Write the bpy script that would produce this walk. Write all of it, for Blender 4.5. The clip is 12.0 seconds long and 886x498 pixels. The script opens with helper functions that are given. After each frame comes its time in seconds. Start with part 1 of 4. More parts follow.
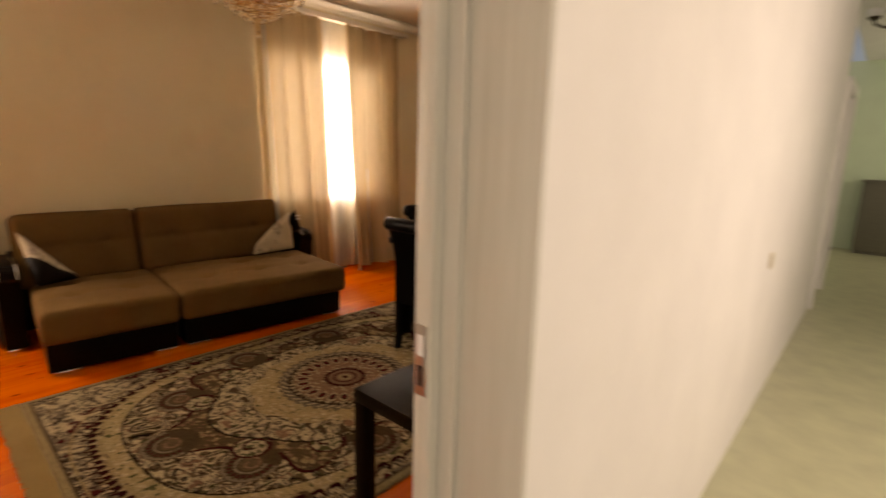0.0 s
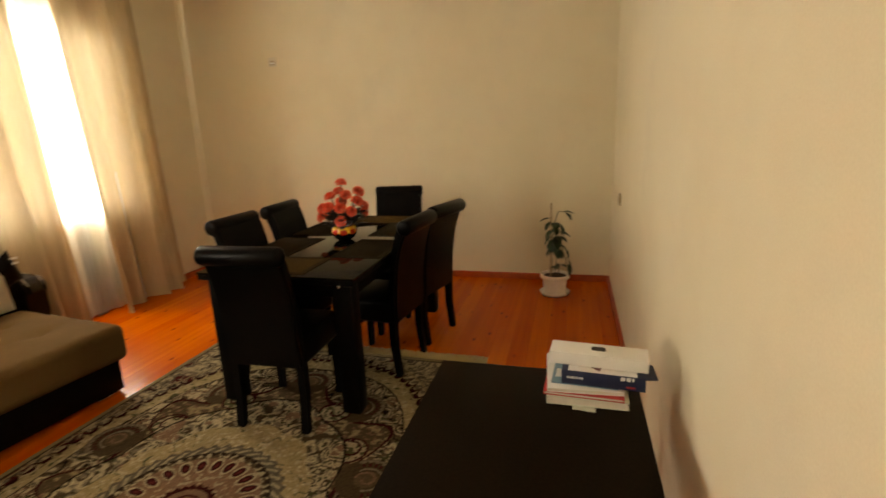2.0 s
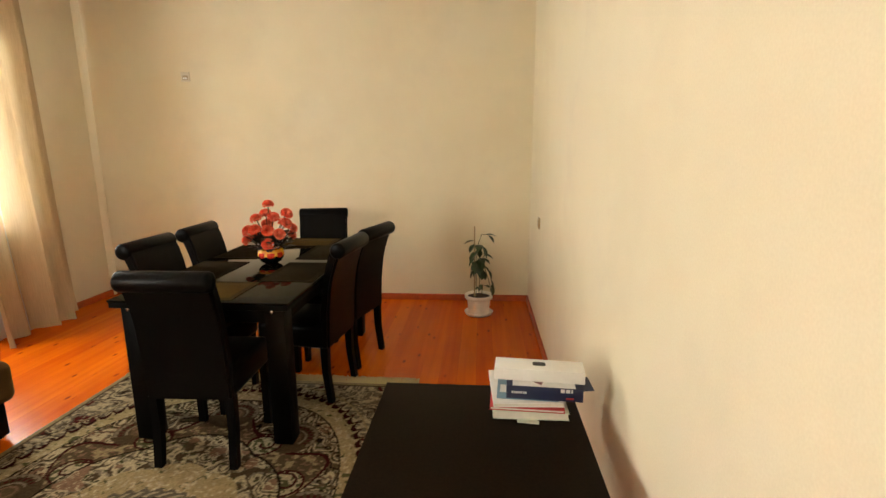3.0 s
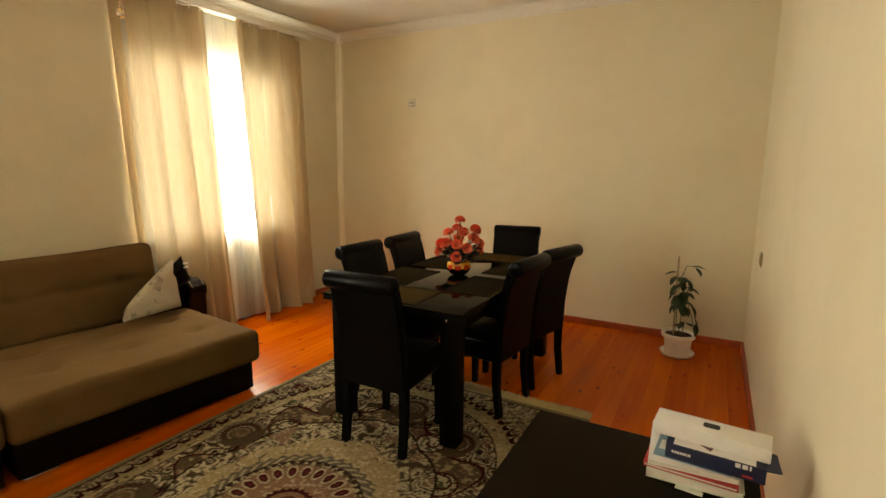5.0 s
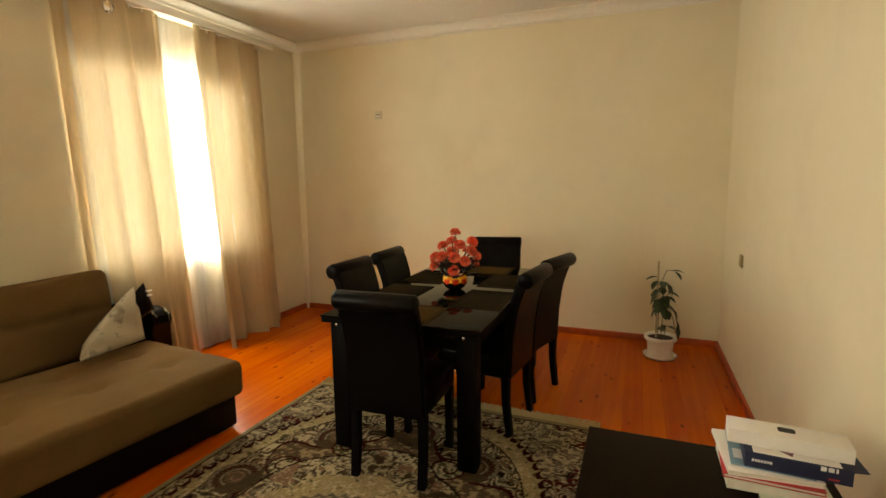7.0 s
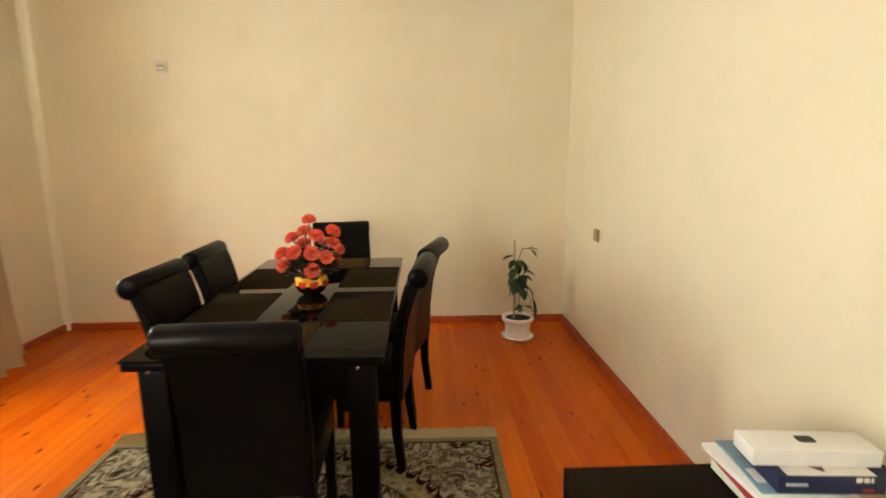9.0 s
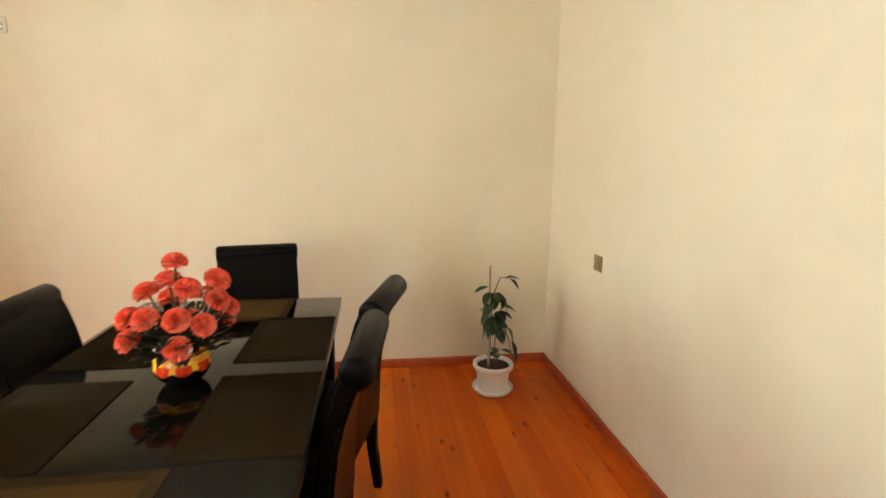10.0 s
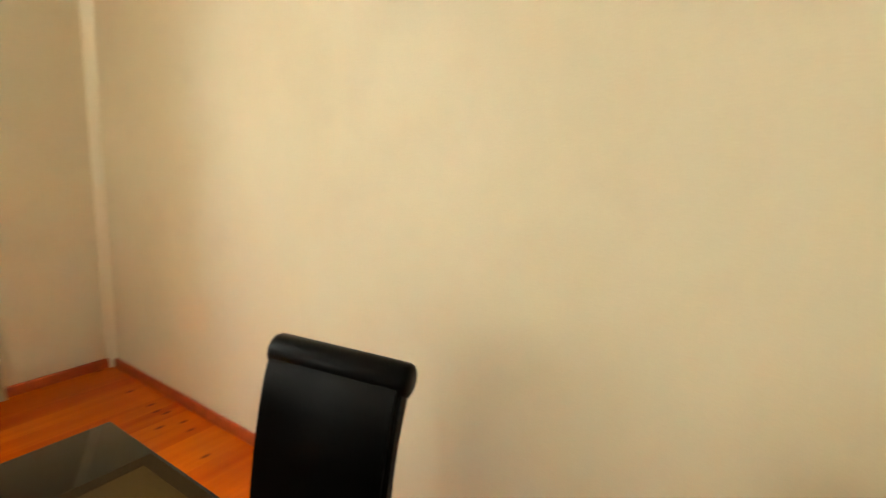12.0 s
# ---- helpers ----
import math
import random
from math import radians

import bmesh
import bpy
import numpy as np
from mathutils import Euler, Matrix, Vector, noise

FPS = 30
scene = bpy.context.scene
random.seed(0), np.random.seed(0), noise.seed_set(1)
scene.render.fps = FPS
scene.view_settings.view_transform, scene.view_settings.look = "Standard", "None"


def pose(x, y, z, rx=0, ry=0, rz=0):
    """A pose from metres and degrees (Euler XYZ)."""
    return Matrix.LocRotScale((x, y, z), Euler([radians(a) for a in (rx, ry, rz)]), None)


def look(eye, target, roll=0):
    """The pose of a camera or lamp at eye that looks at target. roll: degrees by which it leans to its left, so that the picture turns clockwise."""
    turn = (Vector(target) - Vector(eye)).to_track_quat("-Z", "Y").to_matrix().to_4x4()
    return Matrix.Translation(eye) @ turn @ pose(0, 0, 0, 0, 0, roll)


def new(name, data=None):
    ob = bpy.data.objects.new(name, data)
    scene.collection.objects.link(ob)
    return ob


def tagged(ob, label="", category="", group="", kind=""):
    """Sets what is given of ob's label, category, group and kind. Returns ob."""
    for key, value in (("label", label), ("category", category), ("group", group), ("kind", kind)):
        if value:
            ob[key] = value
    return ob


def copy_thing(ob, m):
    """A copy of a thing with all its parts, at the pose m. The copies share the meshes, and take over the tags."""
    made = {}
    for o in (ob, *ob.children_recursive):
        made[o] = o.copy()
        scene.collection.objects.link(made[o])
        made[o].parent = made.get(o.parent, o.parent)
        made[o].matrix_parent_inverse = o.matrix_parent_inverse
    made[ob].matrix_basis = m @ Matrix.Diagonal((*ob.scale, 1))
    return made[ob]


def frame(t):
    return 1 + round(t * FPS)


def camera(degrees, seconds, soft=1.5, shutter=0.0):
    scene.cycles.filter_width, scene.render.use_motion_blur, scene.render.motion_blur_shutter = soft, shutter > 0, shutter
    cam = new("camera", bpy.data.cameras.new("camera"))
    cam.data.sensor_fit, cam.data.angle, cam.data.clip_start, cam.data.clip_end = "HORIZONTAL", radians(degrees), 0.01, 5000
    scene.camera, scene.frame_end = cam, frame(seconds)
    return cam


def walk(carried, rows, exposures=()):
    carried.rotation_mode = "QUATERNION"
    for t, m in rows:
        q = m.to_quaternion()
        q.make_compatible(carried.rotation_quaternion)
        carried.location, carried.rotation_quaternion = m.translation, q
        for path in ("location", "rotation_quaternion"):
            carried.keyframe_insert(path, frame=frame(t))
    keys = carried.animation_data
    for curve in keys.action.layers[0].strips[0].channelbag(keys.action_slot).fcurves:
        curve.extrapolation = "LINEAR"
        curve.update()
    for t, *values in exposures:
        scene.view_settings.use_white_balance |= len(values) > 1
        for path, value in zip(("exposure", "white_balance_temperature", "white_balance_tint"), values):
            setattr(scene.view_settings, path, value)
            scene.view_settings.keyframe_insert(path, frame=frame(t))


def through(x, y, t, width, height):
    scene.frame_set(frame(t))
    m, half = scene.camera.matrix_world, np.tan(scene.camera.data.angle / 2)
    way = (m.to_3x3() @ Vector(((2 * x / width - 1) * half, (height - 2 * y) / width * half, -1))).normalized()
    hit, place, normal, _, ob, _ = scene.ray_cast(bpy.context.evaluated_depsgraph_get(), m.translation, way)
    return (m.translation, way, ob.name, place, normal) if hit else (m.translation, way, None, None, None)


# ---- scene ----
cam = camera(83.6, 12.0, shutter=0.4)
PATH = [
    (0, (0.508, -4.956, 1.41), (-0.789, -3.486, 1.013), 1.5),
    (0.2, (0.397, -4.916, 1.421), (-1.041, -3.586, 1.018), 1.7),
    (0.4, (0.277, -4.881, 1.417), (-1.231, -3.63, 1.018), 1.3),
    (0.6, (0.149, -4.855, 1.401), (-1.354, -3.595, 1.011), 0.2),
    (0.7, (0.092, -4.83, 1.441), (-1.376, -3.533, 1.034), -0.1),
    (0.9, (-0.009, -4.782, 1.432), (-1.375, -3.381, 1.019), -1.3),
    (1.1, (-0.1, -4.702, 1.425), (-1.313, -3.174, 0.981), -2.0),
    (1.5, (-0.239, -4.606, 1.431), (-1.12, -2.88, 0.935), -2.6),
    (2, (-0.35, -4.54, 1.432), (-0.845, -2.663, 0.951), -2.2),
    (2.5, (-0.428, -4.567, 1.447), (-0.636, -2.627, 1.008), -1.2),
    (3, (-0.458, -4.602, 1.445), (-0.607, -2.648, 1.044), -0.3),
    (3.5, (-0.455, -4.639, 1.465), (-0.761, -2.697, 1.094), -0.2),
    (3.7, (-0.463, -4.632, 1.454), (-0.901, -2.715, 1.088), -0.3),
    (5.3, (-0.28, -4.552, 1.477), (-1.246, -2.833, 1.142), 0.5),
    (5.5, (-0.279, -4.555, 1.481), (-1.242, -2.834, 1.148), 0.5),
    (6.5, (-0.455, -4.6, 1.459), (-1.332, -2.827, 1.159), 0.3),
    (6.7, (-0.54, -4.609, 1.455), (-1.368, -2.811, 1.17), -0.1),
    (8.3, (-1.188, -4.477, 1.432), (-1.292, -2.508, 1.096), -0.9),
    (8.5, (-1.206, -4.411, 1.419), (-1.246, -2.440, 1.081), -0.7),
    (9, (-1.193, -4.075, 1.412), (-1.114, -2.111, 1.041), -0.35),
    (9.5, (-1.229, -3.655, 1.417), (-0.964, -1.707, 1.045), 0.1),
    (10, (-1.169, -3.18, 1.422), (-0.898, -1.234, 1.049), 0.6),
    (10.5, (-1.156, -2.705, 1.423), (-0.918, -0.748, 1.084), 0.7),
    (11, (-1.042, -2.237, 1.437), (-0.995, -0.262, 1.126), 1.8),
    (11.2, (-1.0, -2.047, 1.439), (-1.098, -0.074, 1.128), 2.3),
    (11.5, (-0.979, -1.775, 1.414), (-1.352, 0.167, 1.116), 3.0),
    (12, (-0.961, -1.374, 1.459), (-1.996, 0.29, 1.058), 3.8),
]
EXPOSURES = [(0.0, -1.2, 9300, 27), (0.3, -1.02, 6800, 14), (0.6, -0.9, 6700, 5), (1.0, -0.55, 8500, 6), (1.5, -0.5, 7400, 7), (2.0, -0.7, 7900, 8), (2.5, -0.05, 6600, 7), (3.5, -0.05, 6600, 6), (5.3, -0.65, 7800, 3), (6.7, -0.65, 7800, 3), (8.3, 0.06, 6600, 3), (8.8, 0.14, 6500, 2), (9.5, 0.26, 5900, 5), (10.1, 0.27, 5850, 5), (10.5, 0.28, 5750, 2), (11.5, 0.26, 5800, 1), (12.0, 0.2, 6300, -1)]
walk(cam, [(t, look(e, a, r)) for t, e, a, r in PATH], EXPOSURES)

# ---- world and large lights ----
world = bpy.data.worlds.new("world")
scene.world = world
world.use_nodes = True
sky = world.node_tree.nodes.new("ShaderNodeTexSky")
sky.sky_type, sky.sun_disc = "NISHITA", False
sky.sun_elevation, sky.sun_rotation = radians(48), radians(200)
world.node_tree.links.new(sky.outputs[0], world.node_tree.nodes["Background"].inputs["Color"])
world.node_tree.nodes["Background"].inputs["Strength"].default_value = 0.12

# Room: east wall x = 0, north wall y = 0, floor z = 0.
WX, SY, CZ = -4.17, -6.75, 2.88          # west wall, south wall, ceiling
WT, ET = 0.36, 0.12                      # outer wall and corridor wall thickness
WINDOWS = ((-2.32, -0.96), (-6.03, -4.60))   # stretches of y
WIN_Z = (0.83, 2.26)
DOOR = (-5.20, -4.285, 2.05)              # doorway in the east wall


def sky_panel(name, place, target, w, h, watts, color):
    lamp = bpy.data.lights.new(name, "AREA")
    lamp.shape, lamp.size, lamp.size_y, lamp.energy, lamp.color = "RECTANGLE", w, h, watts, color
    ob = new(name, lamp)
    ob.matrix_world = look(place, target)
    return ob


for y0, y1 in WINDOWS:
    ym, zm = (y0 + y1) / 2, sum(WIN_Z) / 2
    sky_panel("window_daylight", (WX - 0.012, ym, zm + 0.015), (0, ym, zm + 0.015), y1 - y0 - 0.01, WIN_Z[1] - WIN_Z[0] - 0.04, 440 if y0 > -4 else 480, (1.0, 0.96, 0.89))
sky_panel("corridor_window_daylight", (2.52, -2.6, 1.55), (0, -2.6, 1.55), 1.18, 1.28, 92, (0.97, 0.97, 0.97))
# Added lamp in an unseen opening, to brighten the far green wall.
sky_panel("corridor_far_fill", (2.52, 3.6, 1.55), (0, 3.6, 1.55), 1.18, 1.28, 45, (0.9, 1.0, 0.86))
# Added lamp behind the camera that brightens the door jamb; no window is known there.
sky_panel("corridor_end_fill", (1.3, SY - 0.12, 1.55), (1.3, 0, 1.55), 1.18, 1.28, 50, (0.95, 0.97, 0.97))


# ---- materials ----
class Nodes:
    """A short way to write one node material."""

    def __init__(self, name, rough=0.5, metal=0.0, spec=0.5):
        self.m = bpy.data.materials.new(name)
        self.m.use_nodes = True
        self.t = self.m.node_tree
        self.p = self.t.nodes["Principled BSDF"]
        self.p.inputs["Roughness"].default_value = rough
        self.p.inputs["Metallic"].default_value = metal
        self.p.inputs["Specular IOR Level"].default_value = spec
        self.c = self.t.nodes.new("ShaderNodeTexCoord")

    def add(self, kind, **values):
        n = self.t.nodes.new(kind)
        for key, v in values.items():
            n.inputs[key.replace("_", " ")].default_value = v
        return n

    def link(self, a, b):
        self.t.links.new(a, b)

    def coords(self, scale=(1, 1, 1), space="Object", jitter=False):
        m = self.t.nodes.new("ShaderNodeMapping")
        m.inputs["Scale"].default_value = scale
        self.link(self.c.outputs[space], m.inputs["Vector"])
        if jitter:
            self.link(self.scatter(53.0), m.inputs["Location"])
        return m.outputs[0]

    def scatter(self, size):
        """A number of its own for each board, from where it lies."""
        info, sep, white, mul = (self.t.nodes.new(k) for k in ("ShaderNodeObjectInfo", "ShaderNodeSeparateXYZ", "ShaderNodeTexWhiteNoise", "ShaderNodeMath"))
        white.noise_dimensions = "1D"
        mul.operation, mul.inputs[1].default_value = "MULTIPLY", size
        self.link(info.outputs["Location"], sep.inputs[0])
        self.link(sep.outputs[0], white.inputs["W"])
        self.link(white.outputs["Value"], mul.inputs[0])
        return mul.outputs[0]

    def noise(self, scale, detail=4, stretch=(1, 1, 1), rough=0.5, jitter=False, space="Object"):
        n = self.add("ShaderNodeTexNoise", Scale=scale, Detail=detail, Roughness=rough)
        self.link(self.coords(stretch, space, jitter), n.inputs["Vector"])
        return n.outputs["Fac"]

    def ramp(self, fac, stops):
        r = self.t.nodes.new("ShaderNodeValToRGB")
        while len(r.color_ramp.elements) < len(stops):
            r.color_ramp.elements.new(0.5)
        for e, (at, col) in zip(r.color_ramp.elements, stops):
            e.position, e.color = at, (*col, 1) if len(col) == 3 else col
        self.link(fac, r.inputs[0])
        return r.outputs[0]

    def mix(self, fac, a, b, how="MIX"):
        n = self.t.nodes.new("ShaderNodeMix")
        n.data_type, n.blend_type = "RGBA", how
        for sock, v in ((n.inputs[0], fac), (n.inputs[6], a), (n.inputs[7], b)):
            if isinstance(v, (int, float)):
                sock.default_value = v
            elif isinstance(v, tuple):
                sock.default_value = (*v, 1)
            else:
                self.link(v, sock)
        return n.outputs[2]

    def color(self, v):
        if isinstance(v, tuple):
            self.p.inputs["Base Color"].default_value = (*v, 1)
        else:
            self.link(v, self.p.inputs["Base Color"])
        return self

    def bump(self, fac, strength=0.2, distance=0.002):
        b = self.add("ShaderNodeBump", Strength=strength, Distance=distance)
        self.link(fac, b.inputs["Height"])
        self.link(b.outputs[0], self.p.inputs["Normal"])
        return self

    def rough(self, fac, lo, hi):
        self.link(self.ramp(fac, ((0.3, (lo,) * 3), (0.7, (hi,) * 3))), self.p.inputs["Roughness"])
        return self


def grey(v):
    return (v, v, v)


def plain(name, col, rough=0.5, metal=0.0, var=0.12, scale=30, bump=0.1, spec=0.5):
    """A surface of one colour with faint mottling and grain."""
    n = Nodes(name, rough, metal, spec)
    f = n.noise(scale, 5)
    dark = tuple(c * (1 - var) for c in col)
    light = tuple(min(1, c * (1 + var)) for c in col)
    n.color(n.ramp(f, ((0.3, dark), (0.7, light))))
    if bump:
        n.bump(n.noise(scale * 8, 3), bump, 0.001)
    return n.m


def wallpaper():
    n = Nodes("cream_wallpaper", 0.75, spec=0.3)
    big = n.noise(0.9, 4, rough=0.6)
    fine = n.noise(210, 3, (1, 1, 0.8))
    base = n.ramp(big, ((0.32, (0.74, 0.66, 0.47)), (0.55, (0.80, 0.725, 0.535)), (0.75, (0.79, 0.72, 0.56))))
    smudge = n.ramp(n.noise(1.7, 5, rough=0.6), ((0.54, grey(0)), (0.74, grey(0.26))))
    base = n.mix(smudge, base, (0.56, 0.50, 0.39))
    n.color(n.mix(0.16, base, n.ramp(fine, ((0.35, (0.62, 0.54, 0.40)), (0.65, (0.84, 0.77, 0.62))))))
    n.bump(n.noise(260, 3, (1, 1, 0.8)), 0.10, 0.0015)
    return n.m


def planks():
    n = Nodes("varnished_pine", 0.27, spec=0.13)
    grain = n.noise(4, 3, (6, 0.16, 6), 0.5, jitter=True)
    fine = n.noise(40, 3, (6, 0.1, 6), jitter=True)
    col = n.ramp(grain, ((0.22, (0.44, 0.071, 0.001)), (0.5, (0.515, 0.095, 0.001)), (0.78, (0.57, 0.120, 0.002))))
    tone = n.ramp(n.scatter(1.0), ((0.0, (0.89, 0.78, 0.78)), (0.5, grey(0.97)), (1.0, (1.05, 1.15, 1.05))))
    col = n.mix(1.0, col, tone, "MULTIPLY")
    col = n.mix(0.04, col, n.ramp(fine, ((0.3, (0.26, 0.035, 0.003)), (0.7, (0.6, 0.15, 0.012)))))
    v = n.add("ShaderNodeTexVoronoi", Scale=2.7)
    v.voronoi_dimensions = "2D"
    n.link(n.coords((2.2, 1.0, 1.0), jitter=True), v.inputs["Vector"])
    knot = n.ramp(v.outputs["Distance"], ((0.030, grey(1)), (0.085, grey(0))))
    some = n.ramp(v.outputs["Color"], ((0.34, grey(0.0)), (0.56, grey(0.85))))
    knot = n.mix(1.0, knot, some, "MULTIPLY")
    col = n.mix(knot, col, (0.11, 0.014, 0.004))
    patch = n.ramp(n.noise(2.2, 3, (1.6, 0.5, 1), jitter=True), ((0.35, (0.92, 0.78, 0.8)), (0.65, (1.08, 1.08, 1.0))))
    col = n.mix(1.0, col, patch, "MULTIPLY")
    n.color(col).bump(grain, 0.03, 0.001)
    return n.m


def fabric(name, lo, hi, scale=260, rough=0.95):
    n = Nodes(name, rough, spec=0.05)
    f, big = n.noise(scale, 3), n.noise(3.0, 4)
    col = n.ramp(f, ((0.3, lo), (0.7, hi)))
    n.color(n.mix(0.5, col, n.ramp(big, ((0.3, lo), (0.7, hi)))))
    n.bump(f, 0.4, 0.002)
    return n.m


def veil(name, col, passing, through, open_part, fold_shade_scale=60):
    """Cloth that lets light through: diffuse, translucent and, in part, open weave."""
    n = Nodes(name)
    t = n.t
    t.nodes.remove(n.p)
    # light that passes takes the cloth's colour more strongly than light thrown back
    d, tr, op = (t.nodes.new(k) for k in ("ShaderNodeBsdfDiffuse", "ShaderNodeBsdfTranslucent", "ShaderNodeBsdfTransparent"))
    # Upright streaks paint fold shading into both the diffuse and the passing colour.
    f = n.noise(fold_shade_scale, 4, (1, 6, 0.15))
    shade = n.ramp(f, ((0.3, tuple(c * 0.9 for c in col)), (0.7, tuple(min(1, c * 1.06) for c in col))))
    n.link(shade, d.inputs[0])
    n.link(n.ramp(f, ((0.3, tuple(c * 0.82 for c in passing)), (0.7, tuple(c * 1.12 for c in passing)))), tr.inputs[0])
    a, b = t.nodes.new("ShaderNodeMixShader"), t.nodes.new("ShaderNodeMixShader")
    a.inputs[0].default_value, b.inputs[0].default_value = through, open_part
    n.link(d.outputs[0], a.inputs[1]), n.link(tr.outputs[0], a.inputs[2])
    n.link(a.outputs[0], b.inputs[1]), n.link(op.outputs[0], b.inputs[2])
    n.link(b.outputs[0], t.nodes["Material Output"].inputs[0])
    return n.m


def streaked(name, lo, hi, rough=0.4, spec=0.5):
    """Laminate with a fine upright grain."""
    n = Nodes(name, rough, spec=spec)
    f = n.noise(14, 5, (7, 7, 0.25))
    n.color(n.ramp(f, ((0.3, lo), (0.7, hi)))).bump(n.noise(50, 3, (6, 6, 0.3)), 0.05, 0.001)
    return n.m


def leather(name, col, rough=0.38):
    n = Nodes(name, rough, spec=0.08)
    v = n.add("ShaderNodeTexVoronoi", Scale=320)
    n.link(n.coords(), v.inputs["Vector"])
    big = n.noise(5, 4)
    n.color(n.ramp(big, ((0.3, tuple(c * 0.75 for c in col)), (0.7, tuple(c * 1.3 for c in col)))))
    n.rough(n.noise(9, 4), rough - 0.015, rough + 0.03).bump(v.outputs["Distance"], 0.12, 0.0012)
    return n.m


def glass(name, col=(1, 1, 1), rough=0.0):
    n = Nodes(name, rough)
    n.color(col)
    n.p.inputs["Transmission Weight"].default_value = 1
    n.p.inputs["IOR"].default_value = 1.48
    return n.m


M_WALL = wallpaper()
M_CEIL = plain("ceiling_paint", (0.80, 0.78, 0.72), 0.85, var=0.03, scale=3)
M_CORNICE = plain("white_plaster", (0.80, 0.76, 0.68), 0.7, var=0.03)
M_RAIL = plain("beige_rail_board", (0.50, 0.42, 0.31), 0.7, var=0.06)
M_PLANK = planks()
M_SKIRT = plain("red_brown_skirting", (0.36, 0.055, 0.006), 0.4, var=0.2, scale=20)
M_WHITE = plain("white_corridor_paint", (0.80, 0.79, 0.76), 0.6, var=0.03, scale=4)
M_MINT = plain("pale_mint_paint", (0.60, 0.72, 0.54), 0.6, var=0.03, scale=4)
M_TILE = plain("pale_floor_tile", (0.50, 0.50, 0.33), 0.3, var=0.1, scale=6)
M_FRAME = streaked("white_washed_laminate", (0.56, 0.55, 0.48), (0.63, 0.62, 0.56))
M_PVC = plain("white_window_plastic", (0.82, 0.83, 0.84), 0.35, var=0.02)
M_STEEL = plain("brushed_steel", (0.55, 0.54, 0.52), 0.35, 1.0, 0.1)
M_CHROME = plain("chrome", (0.75, 0.75, 0.75), 0.12, 1.0, 0.03, bump=0)
M_SOFA = fabric("olive_brown_chenille", (0.094, 0.052, 0.019), (0.166, 0.098, 0.038))
M_SOFA_DARK = leather("dark_brown_leatherette", (0.005, 0.003, 0.0022), 0.34)
M_CURTAIN = veil("peach_curtain_cloth", (0.80, 0.62, 0.39), (0.074, 0.062, 0.041), 0.36, 0.006)
M_SHEER = veil("white_voile", (0.86, 0.88, 0.90), (0.8, 0.84, 0.9), 0.6, 0.42)
M_BLACK = leather("black_leatherette", (0.0018, 0.0015, 0.0013), 0.35)
M_EBONY = plain("black_stained_wood", (0.002, 0.0017, 0.0015), 0.45, var=0.3, scale=12, spec=0.06)
M_GLASSTOP = plain("black_table_glass", (0.005, 0.004, 0.002), 0.05, var=0.05, bump=0, spec=0.13)
M_COFFEE = streaked("black_brown_veneer", (0.0062, 0.0034, 0.0014), (0.0105, 0.006, 0.0026), 0.5, 0.03)
M_GLASS = glass("window_glass")
M_CRYSTAL = glass("chandelier_crystal", (1.0, 0.93, 0.82))
M_BRASS = plain("gilt_brass", (0.62, 0.38, 0.13), 0.25, 1.0, 0.1)
M_POT = plain("white_pot_plastic", (0.88, 0.84, 0.77), 0.4, var=0.05)
M_SOIL_AND_HOLE = plain("dark_soil_and_hole_shade", (0.045, 0.02, 0.011), 0.95, var=0.5, scale=60, bump=1.0)
M_LEAF = plain("dark_green_leaf", (0.018, 0.044, 0.008), 0.42, var=0.4, scale=25)
M_STICK = plain("bamboo_stake", (0.40, 0.30, 0.17), 0.7, var=0.2)
M_STEM = plain("dry_green_stem", (0.10, 0.10, 0.04), 0.7)


# ---- mesh helpers ----
def box(bm, lo, hi, bevel=0.0, segments=2):
    made = bmesh.ops.create_cube(bm, size=1)["verts"]
    for v in made:
        v.co = Vector([lo[i] + (v.co[i] + 0.5) * (hi[i] - lo[i]) for i in range(3)])
    if bevel:
        edges = list({e for v in made for e in v.link_edges})
        bmesh.ops.bevel(bm, geom=edges, offset=bevel, segments=segments, affect="EDGES", profile=0.5)
    return bm


def boxes(*items):
    bm = bmesh.new()
    for it in items:
        box(bm, *it)
    return bm


def lathe(profile, n=32, wave=None):
    """A turned body from (radius, z) pairs."""
    bm = bmesh.new()
    rings = [[bm.verts.new((r * math.cos(2 * math.pi * k / n), r * math.sin(2 * math.pi * k / n), z)) for k in range(n)] for r, z in profile]
    for a, b in zip(rings, rings[1:]):
        for k in range(n):
            bm.faces.new((a[k], a[(k + 1) % n], b[(k + 1) % n], b[k]))
    bm.faces.new(rings[0][::-1]), bm.faces.new(rings[-1])
    return bm


def tube(bm, points, radius, n=8):
    """A round bar along points; radius a number or one for each point."""
    pts = [Vector(p) for p in points]
    rs = radius if isinstance(radius, (list, tuple)) else [radius] * len(pts)
    rings = []
    for i, p in enumerate(pts):
        d = (pts[min(i + 1, len(pts) - 1)] - pts[max(i - 1, 0)]).normalized()
        q = d.to_track_quat("Z", "Y")
        rings.append([bm.verts.new(p + q @ Vector((rs[i] * math.cos(a), rs[i] * math.sin(a), 0))) for a in (2 * math.pi * k / n for k in range(n))])
    for a, b in zip(rings, rings[1:]):
        for k in range(n):
            bm.faces.new((a[k], a[(k + 1) % n], b[(k + 1) % n], b[k]))
    bm.faces.new(rings[0][::-1]), bm.faces.new(rings[-1])
    return bm


